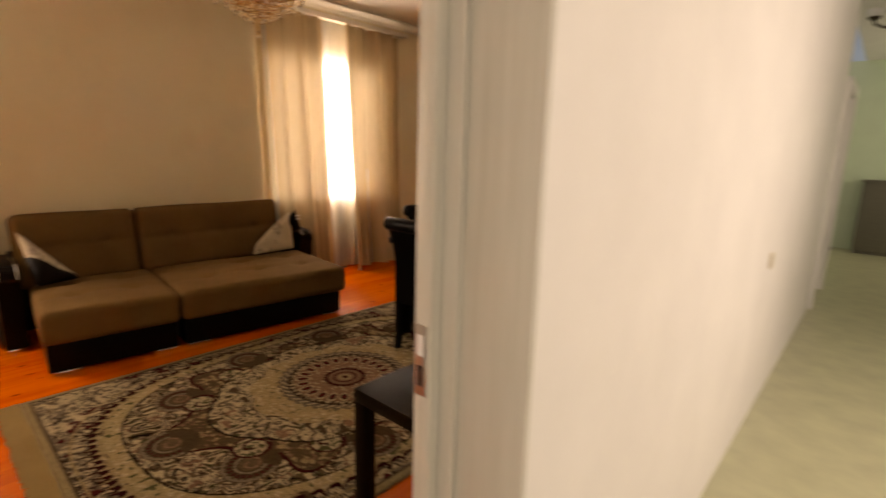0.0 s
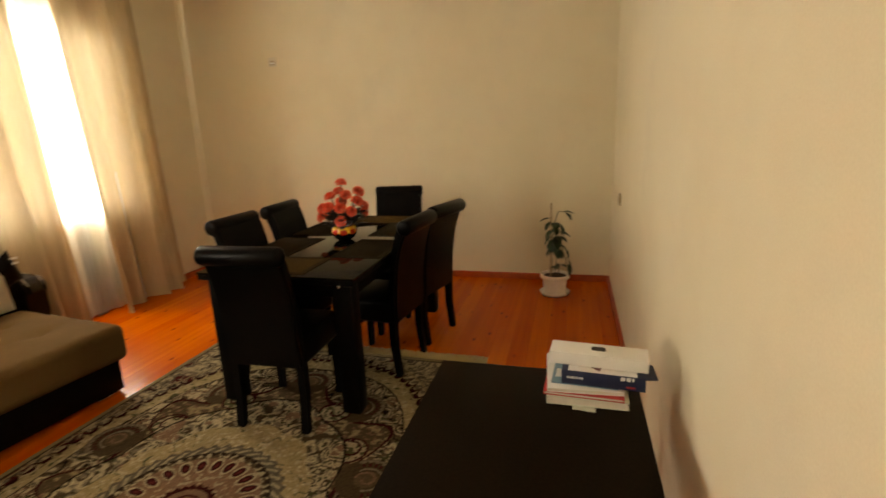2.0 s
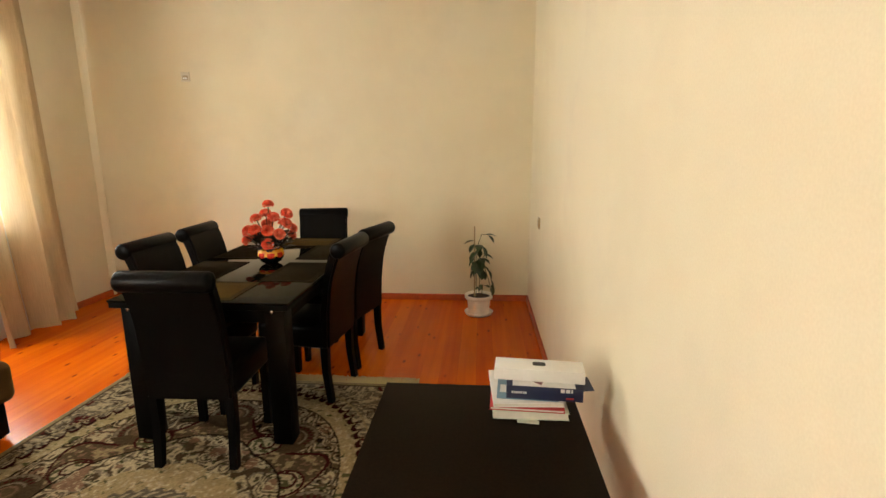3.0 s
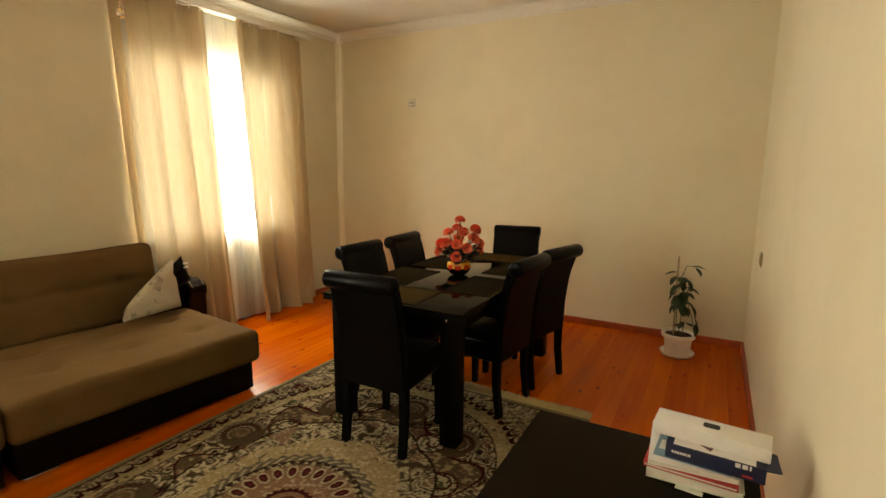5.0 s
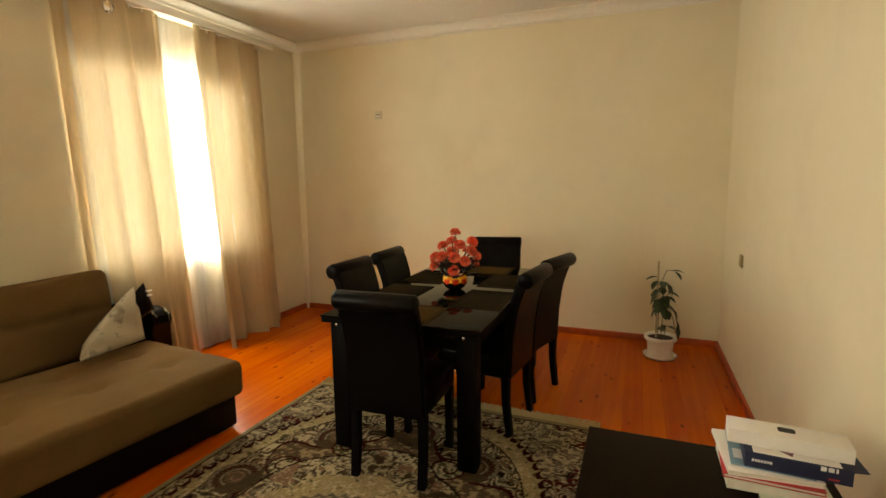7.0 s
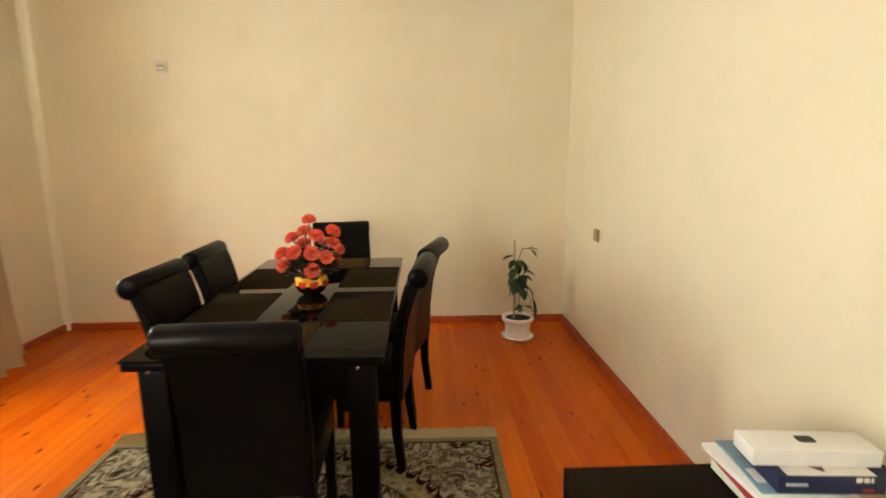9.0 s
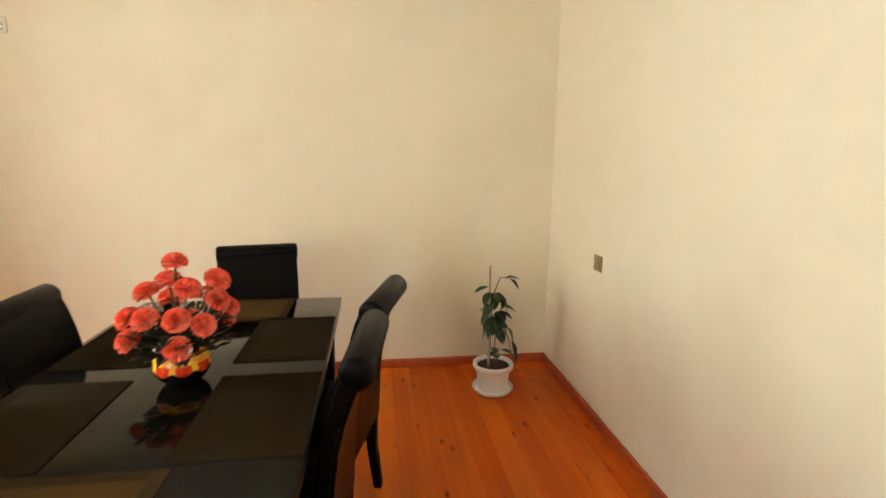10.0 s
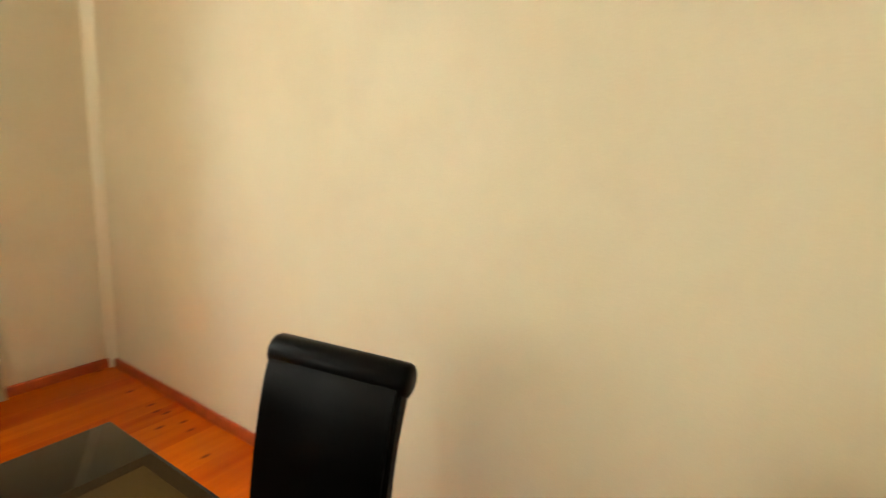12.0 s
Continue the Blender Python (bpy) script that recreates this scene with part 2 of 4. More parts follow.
def extrude(outline, axis, a, b):
    """A closed outline of pairs, drawn out along an axis (0 x, 1 y, 2 z) from a to b."""
    bm = bmesh.new()

    def at(p, s):
        c = list(p)
        c.insert(axis, s)
        return bm.verts.new(c)
    one, two = [at(p, a) for p in outline], [at(p, b) for p in outline]
    k = len(outline)
    for i in range(k):
        bm.faces.new((one[i], one[(i + 1) % k], two[(i + 1) % k], two[i]))
    bm.faces.new(one[::-1]), bm.faces.new(two)
    bmesh.ops.recalc_face_normals(bm, faces=bm.faces)
    return bm


def mesh_of(name, bm, material, smooth=30):
    me = bpy.data.meshes.new(name)
    bmesh.ops.recalc_face_normals(bm, faces=bm.faces)
    if smooth:
        for f in bm.faces:
            f.smooth = True
        for e in bm.edges:
            if len(e.link_faces) == 2 and e.calc_face_angle(0) > radians(smooth):
                e.smooth = False
    bm.to_mesh(me)
    bm.free()
    for m in material if isinstance(material, (list, tuple)) else (material,):
        me.materials.append(m)
    return me


def part(name, bm, material, parent=None, label="", smooth=30):
    ob = new(name, mesh_of(name, bm, material, smooth))
    if parent:
        ob.parent = parent
    return tagged(ob, label)


def thing(name, m, label, category, group=""):
    ob = new(name)
    ob.empty_display_size = 0.1
    ob.matrix_world = m
    return tagged(ob, label, category, group)


def setting(name, bm, material, label="", smooth=30):
    return tagged(part(name, bm, material, None, label, smooth), kind="structure")


# ---- structure ----
def wall_with_holes(name, x0, x1, y0, y1, z1, holes, material, label):
    """A wall along y between x0 and x1, with openings (y from, y to, z from, z to)."""
    bm, at = bmesh.new(), y0
    for a, b, lo, hi in sorted(holes):
        box(bm, (x0, at, 0), (x1, a, z1))
        if lo > 0:
            box(bm, (x0, a, 0), (x1, b, lo))
        box(bm, (x0, a, hi), (x1, b, z1))
        at = b
    box(bm, (x0, at, 0), (x1, y1, z1))
    return setting(name, bm, material, label)


HZ = CZ + 0.12
wall_with_holes("wall_west", WX - WT, WX, SY, 0.0, CZ, [(a, b, *WIN_Z) for a, b in WINDOWS], M_WALL, "cream textured wallpaper on the window wall")
setting("wall_north", boxes(((WX - WT, 0, 0), (0, 0.2, CZ))), M_WALL, "cream textured wallpaper behind the dining table")
setting("wall_south", boxes(((WX - WT, SY - 0.2, 0), (0, SY, CZ))), M_WALL, "cream textured wallpaper wall")
wall_with_holes("wall_east", 0, ET - 0.012, SY - 0.2, 0.75, CZ, [(DOOR[0], DOOR[1], 0, DOOR[2])], M_WALL, "cream textured wallpaper wall with the doorway")
wall_with_holes("wall_corridor_west", ET - 0.012, ET, SY - 0.2, 0.75, CZ, [(DOOR[0], DOOR[1], 0, DOOR[2])], M_WHITE, "smooth white painted corridor wall")
setting("ceiling", boxes(((WX - WT, SY - 0.2, CZ), (0.0, 0.2, HZ))), M_CEIL, "flat off-white painted ceiling")
setting("ceiling_corridor", boxes(((0.0, SY - 0.2, CZ), (2.6, 5.4, HZ))), M_WHITE, "flat white corridor ceiling")
subfloor = setting("floor", boxes(((WX - WT, SY - 0.2, -0.12), (0.0, 0.2, -0.022))), M_SKIRT, "orange-red varnished pine plank floor")
setting("floor_corridor", boxes(((0.0, SY - 0.2, -0.12), (2.6, 5.4, 0.0))), M_TILE, "pale beige tiled corridor floor")
# The opening from y 3.0 to 4.2 is unseen, added for the far lamp.
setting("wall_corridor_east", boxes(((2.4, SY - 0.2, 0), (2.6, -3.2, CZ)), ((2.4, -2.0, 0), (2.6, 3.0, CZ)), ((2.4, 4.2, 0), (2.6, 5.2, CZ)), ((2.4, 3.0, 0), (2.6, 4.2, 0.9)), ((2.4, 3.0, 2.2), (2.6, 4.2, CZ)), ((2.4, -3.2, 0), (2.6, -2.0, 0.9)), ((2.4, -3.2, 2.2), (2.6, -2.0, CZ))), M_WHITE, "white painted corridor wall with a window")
# Unseen wall; its opening is made up for the lamp that brightens the jamb.
setting("wall_corridor_south", boxes(((ET, SY - 0.2, 0), (0.7, SY, CZ)), ((1.9, SY - 0.2, 0), (2.4, SY, CZ)), ((0.7, SY - 0.2, 0), (1.9, SY, 0.9)), ((0.7, SY - 0.2, 2.2), (1.9, SY, CZ))), M_WHITE, "white painted corridor end wall with an added unseen opening")
setting("wall_corridor_north", boxes(((-0.6, 5.2, 0), (2.6, 5.4, CZ))), M_MINT, "pale green-white far corridor wall")
setting("wall_side_room", boxes(((-0.8, 0.75, 0), (-0.6, 5.4, CZ)), ((-0.6, 0.75, 0), (0.0, 0.95, CZ))), M_WHITE, "white painted wall beyond the corridor")


def cornice_profile():
    """Stepped plaster cove: pairs of distance from the wall and height under the ceiling."""
    return [(0, 0), (0.085, 0), (0.085, -0.012), (0.07, -0.018), (0.055, -0.028), (0.036, -0.045), (0.022, -0.062), (0.02, -0.072), (0.008, -0.078), (0.008, -0.088), (0, -0.088)]


prof = cornice_profile()
setting("trim_cornice_north", extrude([(-d, CZ + h) for d, h in prof], 0, WX, 0), M_CORNICE, "white plaster ceiling cornice")
setting("trim_cornice_south", extrude([(SY + d, CZ + h) for d, h in prof], 0, WX, 0), M_CORNICE, "white plaster ceiling cornice")
setting("trim_cornice_east", extrude([(-d, CZ + h) for d, h in prof], 1, SY, 0), M_CORNICE, "white plaster ceiling cornice")
setting("trim_cornice_west", extrude([(WX + d, CZ + h) for d, h in prof], 1, SY, 0), M_CORNICE, "white plaster ceiling cornice")

SK = [(0, 0), (0.016, 0), (0.016, 0.044), (0.013, 0.053), (0.006, 0.058), (0, 0.058)]
setting("baseboard_north", extrude([(-d, h) for d, h in SK], 0, WX, 0), M_SKIRT, "low red-brown wooden skirting")
setting("baseboard_south", extrude([(SY + d, h) for d, h in SK], 0, WX, 0), M_SKIRT, "low red-brown wooden skirting")
setting("baseboard_west", extrude([(WX + d, h) for d, h in SK], 1, SY, 0), M_SKIRT, "low red-brown wooden skirting")
setting("baseboard_east", extrude([(-d, h) for d, h in SK], 1, DOOR[1] + 0.09, 0), M_SKIRT, "low red-brown wooden skirting")
setting("baseboard_east_south", extrude([(-d, h) for d, h in SK], 1, SY, DOOR[0] - 0.09), M_SKIRT, "low red-brown wooden skirting")

cove = [(WX, 0.0), (WX + 0.045, 0.0), (WX + 0.038, -0.012), (WX + 0.012, -0.038), (WX, -0.045)]
setting("trim_corner", extrude(cove, 2, 0.0, CZ - 0.088), M_WALL, "smooth cream boxed corner of the walls")


def door_frame():
    """Lining, stop and casings of the doorway; the door closes on the room side."""
    y0, y1, z = DOOR
    root = tagged(new("door_frame"), "white-washed laminate door frame with a steel strike plate", "door frame", kind="structure")
    for y, s in ((y1, -1), (y0, 1)):
        for name, xa, xb, d0, d1, up in (("lining", -0.06, ET + 0.003, 0.0, 0.016, 0.02), ("stop", -0.062, -0.022, 0.016, 0.028, 0.03), ("casing", -0.106, -0.0625, -0.07, 0.05, -0.05)):
            a, b = sorted((y + s * d0, y + s * d1))
            part(name, boxes(((xa, a, 0), (xb, b, z - up), 0.004)), M_FRAME, root)
    part("lining", boxes(((-0.06, y0, z - 0.02), (ET + 0.003, y1, z), 0.002)), M_FRAME, root)
    part("casing", boxes(((-0.108, y0 - 0.07, z - 0.04), (-0.0625, y1 + 0.07, z + 0.06), 0.004)), M_FRAME, root)
    part("packing", boxes(((-0.0615, y1 + 0.001, 0), (-0.001, y1 + 0.06, z + 0.04)), ((-0.0615, y0 - 0.06, 0), (-0.001, y0 - 0.001, z + 0.04)), ((-0.0615, y0 - 0.06, z + 0.04), (-0.001, y1 + 0.06, z + 0.055))), M_FRAME, root)
    yj = y1 - 0.05
    plate = part("strike_plate", boxes(((-0.1005, yj - 0.003, 0.955), (-0.072, yj + 0.001, 1.095), 0.001)), M_STEEL, root, "brushed steel strike plate")
    part("latch_hole", boxes(((-0.094, yj - 0.0045, 1.035), (-0.079, yj - 0.002, 1.075))), M_PVC, plate)
    # Raised dark block: the shade inside the bolt hole, put into colour.
    part("bolt_hole_shade", boxes(((-0.094, yj - 0.0045, 0.975), (-0.079, yj - 0.002, 1.015))), M_SOIL_AND_HOLE, plate)
    return root


door_frame()


def door_leaf():
    """The open door, swung into the room on the south jamb."""
    w, h = 0.80, 2.0
    root = thing("door", pose(-0.115, DOOR[0] + 0.022, 0.008, 0, 0, 180 + 22), "white-washed laminate door standing wide open", "door")
    tagged(root, kind="structure")
    part("leaf", boxes(((0, -0.02, 0), (w, 0.02, h), 0.003)), M_FRAME, root)
    for z0, z1 in ((0.18, 0.85), (1.05, 1.82)):
        for s in (-1, 1):
            part("panel", boxes(((0.14, s * 0.022 - 0.004, z0), (w - 0.14, s * 0.022 + 0.004, z1), 0.003)), M_FRAME, root)
    for s in (-1, 1):
        bm = bmesh.new()
        tube(bm, [(w - 0.06, s * 0.02, 1.0), (w - 0.06, s * 0.065, 1.0), (w - 0.08, s * 0.07, 1.0), (w - 0.18, s * 0.07, 1.0)], 0.009, 10)
        part("handle", bm, M_STEEL, root, "brushed steel lever handle")
    return root


door_leaf()


def window(index, y0, y1):
    """Two casements in a white frame, with a sill, near the outside of the opening."""
    z0, z1 = WIN_Z
    x = WX - WT + 0.09
    root = tagged(new("window_%d" % index), "white plastic window with two casements and daylight behind", "window", kind="structure")
    f = 0.06
    part("window_frame", boxes(((x, y0, z0), (x + 0.06, y0 + f, z1), 0.004), ((x, y1 - f, z0), (x + 0.06, y1, z1), 0.004),
                               ((x, y0 + f, z0), (x + 0.06, y1 - f, z0 + f), 0.004), ((x, y0 + f, z1 - f), (x + 0.06, y1 - f, z1), 0.004)), M_PVC, root)
    ym = (y0 + y1) / 2
    for a, b in ((y0 + f, ym), (ym, y1 - f)):
        sash = part("casement", boxes(((x + 0.015, a, z0 + f), (x + 0.075, a + 0.05, z1 - f), 0.004), ((x + 0.015, b - 0.05, z0 + f), (x + 0.075, b, z1 - f), 0.004),
                                      ((x + 0.015, a + 0.05, z0 + f), (x + 0.075, b - 0.05, z0 + f + 0.05), 0.004), ((x + 0.015, a + 0.05, z1 - f - 0.05), (x + 0.075, b - 0.05, z1 - f), 0.004)), M_PVC, root)
        pane = part("pane", boxes(((x + 0.04, a + 0.05, z0 + f + 0.05), (x + 0.046, b - 0.05, z1 - f - 0.05))), M_GLASS, sash)
        pane.visible_shadow = False
    bm = bmesh.new()
    tube(bm, [(x + 0.075, ym + 0.03, 1.45), (x + 0.105, ym + 0.03, 1.45), (x + 0.11, ym + 0.03, 1.43), (x + 0.11, ym + 0.03, 1.33)], 0.008, 8)
    part("window_handle", bm, M_PVC, root)
    part("window_sill", boxes(((x + 0.076, y0 + 0.002, z0), (WX + 0.035, y1 - 0.002, z0 + 0.025), 0.006)), M_PVC, root)
    return root


for i, (a, b) in enumerate(WINDOWS):
    window(i + 1, a, b)


# ---- curtains ----
def cloth(name, top, bottom, x, z0, z1, folds, depth, material, parent, seed=0, ends=(False, False), step=0.009):
    """Hanging cloth from its (y from, y to) at the top to that at the hem, in uneven upright folds."""
    rnd = random.Random(seed)
    bends = [(folds * k * rnd.uniform(0.9, 1.1), rnd.uniform(0, 6.28), w) for k, w in ((1, 1.0), (0.43, 0.8), (2.3, 0.22))]
    ny, nz = max(24, int((top[1] - top[0]) / step)), 40
    bm, rows = bmesh.new(), []
    for j in range(nz + 1):
        v = j / nz
        loose = 1 - v
        row = []
        for i in range(ny + 1):
            u = i / ny
            uu = u + 0.035 * math.sin(5.1 * u + seed) * loose + 0.012 * math.sin(17 * u + 4 * v)
            d = 0.0
            for f, ph, w in bends:
                c = math.sin(6.2832 * f * uu + ph + 0.7 * loose * math.sin(2.7 * u + ph))
                d += w * (c + 0.25 * c * abs(c))
            y = (top[0] + (top[1] - top[0]) * u) * v + (bottom[0] + (bottom[1] - bottom[0]) * u) * loose
            y += 0.010 * math.cos(6.2832 * bends[0][0] * uu + bends[0][1])
            edge = (max(0.0, 1 - 7 * u) ** 1.5 if ends[0] else 0) + (max(0.0, 1 - 7 * (1 - u)) ** 1.5 if ends[1] else 0)
            hem = 0.014 * math.sin(8 * u + seed) * loose ** 8
            row.append(bm.verts.new((x - 0.11 * edge + depth * (0.5 + 0.5 * loose) * d * 0.55 + 0.055 * loose ** 3, y, z0 + (z1 - z0) * v + hem)))
        rows.append(row)
    for a, b in zip(rows, rows[1:]):
        for i in range(ny):
            bm.faces.new((a[i], a[i + 1], b[i + 1], b[i]))
    return part(name, bm, material, parent, smooth=180)


def curtain_set(y0, y1, panels, seed):
    top = CZ - 0.205
    rail = thing("curtain_rail", pose(0, 0, 0), "beige wooden curtain rail board under the ceiling", "curtain rail", "curtain rails")
    part("board", boxes(((WX + 0.06, y0 - 0.03, CZ - 0.195), (WX + 0.2, y1, CZ - 0.178), 0.004)), M_CORNICE, rail)
    part("fascia", boxes(((WX + 0.2, y0 - 0.03, CZ - 0.212), (WX + 0.208, y1, CZ - 0.165), 0.003)), M_CORNICE, rail, "pale painted fascia")
    for y in (y0 + 0.12, (y0 + y1) / 2, y1 - 0.12):
        part("bracket", boxes(((WX + 0.002, y - 0.012, CZ - 0.178), (WX + 0.16, y + 0.012, CZ - 0.168), 0.002), ((WX + 0.002, y - 0.015, CZ - 0.215), (WX + 0.012, y + 0.015, CZ - 0.168), 0.002)), M_PVC, rail)
    for k, (above, below, ends) in enumerate(panels):
        cur = thing("curtain", pose(0, 0, 0), "peach translucent curtain hanging in soft folds to the floor", "curtain", "peach curtains")
        wide = above[1] - above[0]
        cloth("cloth", above, below, WX + 0.133, 0.02, top + 0.008, max(2.0, 4.1 * wide / 0.85), 0.086, M_CURTAIN, cur, seed + k, ends)
        for q in range(7):
            y = above[0] + wide * (q + 0.5) / 7
            bm = bmesh.new()
            tube(bm, [(WX + 0.13, y, top - 0.02), (WX + 0.128, y, top + 0.02)], 0.004, 6)
            part("hook", bm, M_PVC, cur)
    net = thing("sheer_curtain", pose(0, 0, 0), "thin white net curtain close to the window", "curtain", "net curtains")
    cloth("net", (y0 + 0.17, y1 - 0.12), (y0 + 0.22, y1 - 0.14), WX + 0.055, 0.03, top + 0.008, 11, 0.016, M_SHEER, net, seed + 7)


curtain_set(-2.56, -0.60, (((-2.43, -1.745), (-2.36, -1.65), (True, False)), ((-1.50, -0.63), (-1.43, -0.56), (False, True))), 3)
# The first panel is out of view; its width is set to cut light on the floor.
curtain_set(-6.45, -4.44, (((-6.42, -5.55), (-6.40, -5.62), (True, False)), ((-5.10, -4.42), (-5.02, -4.58), (False, True))), 11)


# ---- rug ----
def smooth_noise(x, y, cell, seed):
    """Value noise of numpy arrays, 0 to 1."""
    grid = np.random.RandomState(seed).rand(256, 256)
    u, v = x / cell + 1000, y / cell + 1000
    i, j = np.floor(u).astype(int), np.floor(v).astype(int)
    f, g = u - i, v - j
    f, g = f * f * (3 - 2 * f), g * g * (3 - 2 * g)
    i, j = i % 255, j % 255
    return (grid[i, j] * (1 - f) + grid[i + 1, j] * f) * (1 - g) + (grid[i, j + 1] * (1 - f) + grid[i + 1, j + 1] * f) * g


def rug_colours(x, y, a, b):
    """The woven pattern: scalloped oval, scrolling field, lobed medallion with rings of petals."""
    cream, sand, taupe = np.array((0.56, 0.47, 0.32)), np.array((0.36, 0.275, 0.155)), np.array((0.115, 0.078, 0.046))
    wine, dark, olive, ash, rose = np.array((0.060, 0.012, 0.012)), np.array((0.022, 0.014, 0.010)), np.array((0.075, 0.075, 0.035)), np.array((0.25, 0.205, 0.15)), np.array((0.34, 0.20, 0.13))
    gold = np.array((0.38, 0.30, 0.17))
    c = np.empty(x.shape + (3,))

    def lay(mask, col):
        c[mask] = col
    r, th = np.hypot(x, y), np.arctan2(y, x)
    n1, n2, n3 = smooth_noise(x, y, 0.022, 1), smooth_noise(x, y, 0.0135, 2), smooth_noise(x, y, 0.05, 3)
    vine = np.abs(smooth_noise(x, y, 0.042, 4) - 0.5)
    curl = np.abs((smooth_noise(x, y, 0.062, 6) * 4.2) % 1 - 0.5)
    bloom = smooth_noise(x, y, 0.075, 8)
    s = (np.abs(x / (a * 0.925)) ** 2.7 + np.abs(y / (b * 0.94)) ** 2.7) ** (1 / 2.7)
    per = np.arctan2(y / b, x / a)

    # corners outside the oval
    c[:] = ash * 0.8
    lay(n1 > 0.62, cream * 0.85)
    lay((n2 > 0.72) & (n1 < 0.5), taupe)
    lay(curl < 0.10, cream * 0.95)
    lay((curl > 0.40) & (bloom > 0.45), dark * 1.6)
    lay((bloom > 0.78) & (n2 > 0.4), wine * 1.6)
    # scalloped wine edge and plain band
    wave = np.abs(np.sin(per * 54 + 0.35 * np.sin(per * 108)))
    tooth = s + 0.046 * wave ** 0.8
    lay((s < 1.012) & (s > 1.004), sand)
    lay(tooth < 1.004, wine * 0.7)
    lay(tooth < 0.978, gold)
    lay((tooth < 0.978) & (n2 > 0.74), cream * 0.9)
    lay((tooth < 0.978) & (n1 < 0.24), taupe)
    lay(s < 0.915, gold * 1.15)
    lay((s < 0.915) & (n2 > 0.72), cream)
    lay((s < 0.915) & (n1 > 0.8), olive * 1.5)
    lay(s < 0.862, dark)
    # field: taupe with scrolling vines and blossoms
    lay(s < 0.855, taupe * 1.25)
    inner = s < 0.855
    lay(inner & (n1 > 0.64), ash)
    lay(inner & (n2 > 0.72), olive)
    lay(inner & (curl < 0.12), cream)
    lay(inner & (bloom > 0.72), cream * 0.9)
    lay(inner & (bloom > 0.72) & (n2 > 0.55), rose * 0.7)
    lay(inner & (curl > 0.42), dark)
    band = 0.70 + 0.085 * np.cos(8 * th) + 0.03 * np.cos(16 * th)
    m = s < band
    lay(m & (s > band - 0.02), wine)
    lay(m & (s <= band - 0.02), taupe)
    lay(m & (s <= band - 0.02) & (n1 > 0.66), sand)
    lay(m & (s <= band - 0.02) & (n2 > 0.74), rose * 0.7)
    # half rosettes round the field
    k = 10
    for q in range(k):
        t = 2 * math.pi * q / k + math.pi / 2
        cx, cy = 0.72 * a * math.cos(t), 0.70 * b * math.sin(t)
        d, e = np.hypot(x - cx, y - cy), np.arctan2(y - cy, x - cx)
        lay(d < 0.13, taupe * 0.8)
        out = (x - cx) * cx + (y - cy) * cy > -0.02
        lay(out & (d < 0.125) & (np.sin(e * 22) * 0.006 + d > 0.108), ash)
        lay(out & (d < 0.102) & (np.sin(e * 22) > 0.0) & (d > 0.080), wine * 1.4)
        lay(out & (np.abs(d - 0.066) < 0.005), ash * 1.1)
        lay(d < 0.05, taupe * 1.3)
        lay(np.abs(d - 0.016 - 0.0055 * (e + 3.14)) < 0.005, rose * 0.8)
    # paired scrolls
    for sx in (-1, 1):
        for sy in (-1, 1):
            for px, py in ((0.52 * a, 0.33 * b), (0.30 * a, 0.52 * b)):
                d, e = np.hypot(x - sx * px, y - sy * py), np.arctan2(y - sy * py, (x - sx * px) * sx * sy)
                lay(d < 0.085, cream * 0.85)
                lay((d < 0.078) & (n2 > 0.55), olive * 1.3)
                lay((np.abs(d - 0.012 - 0.0115 * (e + 3.14)) < 0.007) | (np.abs(d - 0.085) < 0.006), wine)
    # lobed medallion
    lobe = 0.55 + 0.05 * np.abs(np.cos(4 * th)) + 0.20 * np.abs(np.sin(th)) ** 3
    lay(r < lobe + 0.012, dark)
    m = r < lobe
    lay(m, cream * 0.95)
    lay(m & (n1 > 0.58), ash)
    lay(m & (n2 > 0.70), olive)
    lay(m & (curl > 0.36), taupe * 0.8)
    lay(m & (bloom > 0.76), rose * 0.8)
    lay(m & (curl < 0.07), cream)
    plain_zone = 0.46 + 0.035 * np.abs(np.cos(6 * th)) + 0.08 * np.abs(np.sin(th)) ** 3
    m = r < plain_zone
    lay(m, sand * 1.15)
    lay(m & (n2 > 0.72), cream)
    lay(m & (vine < 0.022) & (n3 > 0.4), olive * 1.4)
    # rings
    r = r / 1.2
    lay(r < 0.325 + 0.008 * np.sin(th * 40), ash * 0.6)
    lay((r < 0.315) & (np.sin(th * 40 + r * 160) > 0.3), cream * 0.75)
    lay(r < 0.285, taupe)
    lay((r < 0.285) & (n2 > 0.52), cream * 0.8)
    lay((r < 0.285) & (np.sin(th * 48) * 0.010 + r > 0.270), dark * 2)
    lay(r < 0.252, rose * 0.72)
    w = ((th * 24 / (2 * math.pi)) % 1 - 0.5) * r * 2 * math.pi / 24
    drop = np.hypot(w * (1.15 + 6 * (0.235 - r)), (r - 0.210) * 0.72)
    lay(drop < 0.029, cream * 0.85)
    lay(drop < 0.0205, wine * 1.15)
    lay(drop < 0.008, wine * 2.2)
    lay(r < 0.17, rose * 0.8)
    lay((r < 0.165) & (n2 > 0.68), cream * 0.8)
    lay(r < 0.105 + 0.006 * np.sin(th * 24), wine)
    lay(r < 0.085, rose * 0.7)
    lay((r < 0.06) & (r > 0.05), wine * 1.3)
    lay(r < 0.035, sand)
    lay(r < 0.014, wine)
    # woven edge
    edge = np.minimum(a - np.abs(x), b - np.abs(y))
    lay(edge < 0.050, taupe * 0.8)
    lay(edge < 0.040, gold * 0.95)
    fleck = np.random.RandomState(9).rand(*x.shape)
    return c * (0.44 + 0.28 * fleck)[..., None] * np.array((1.02, 0.97, 0.88))


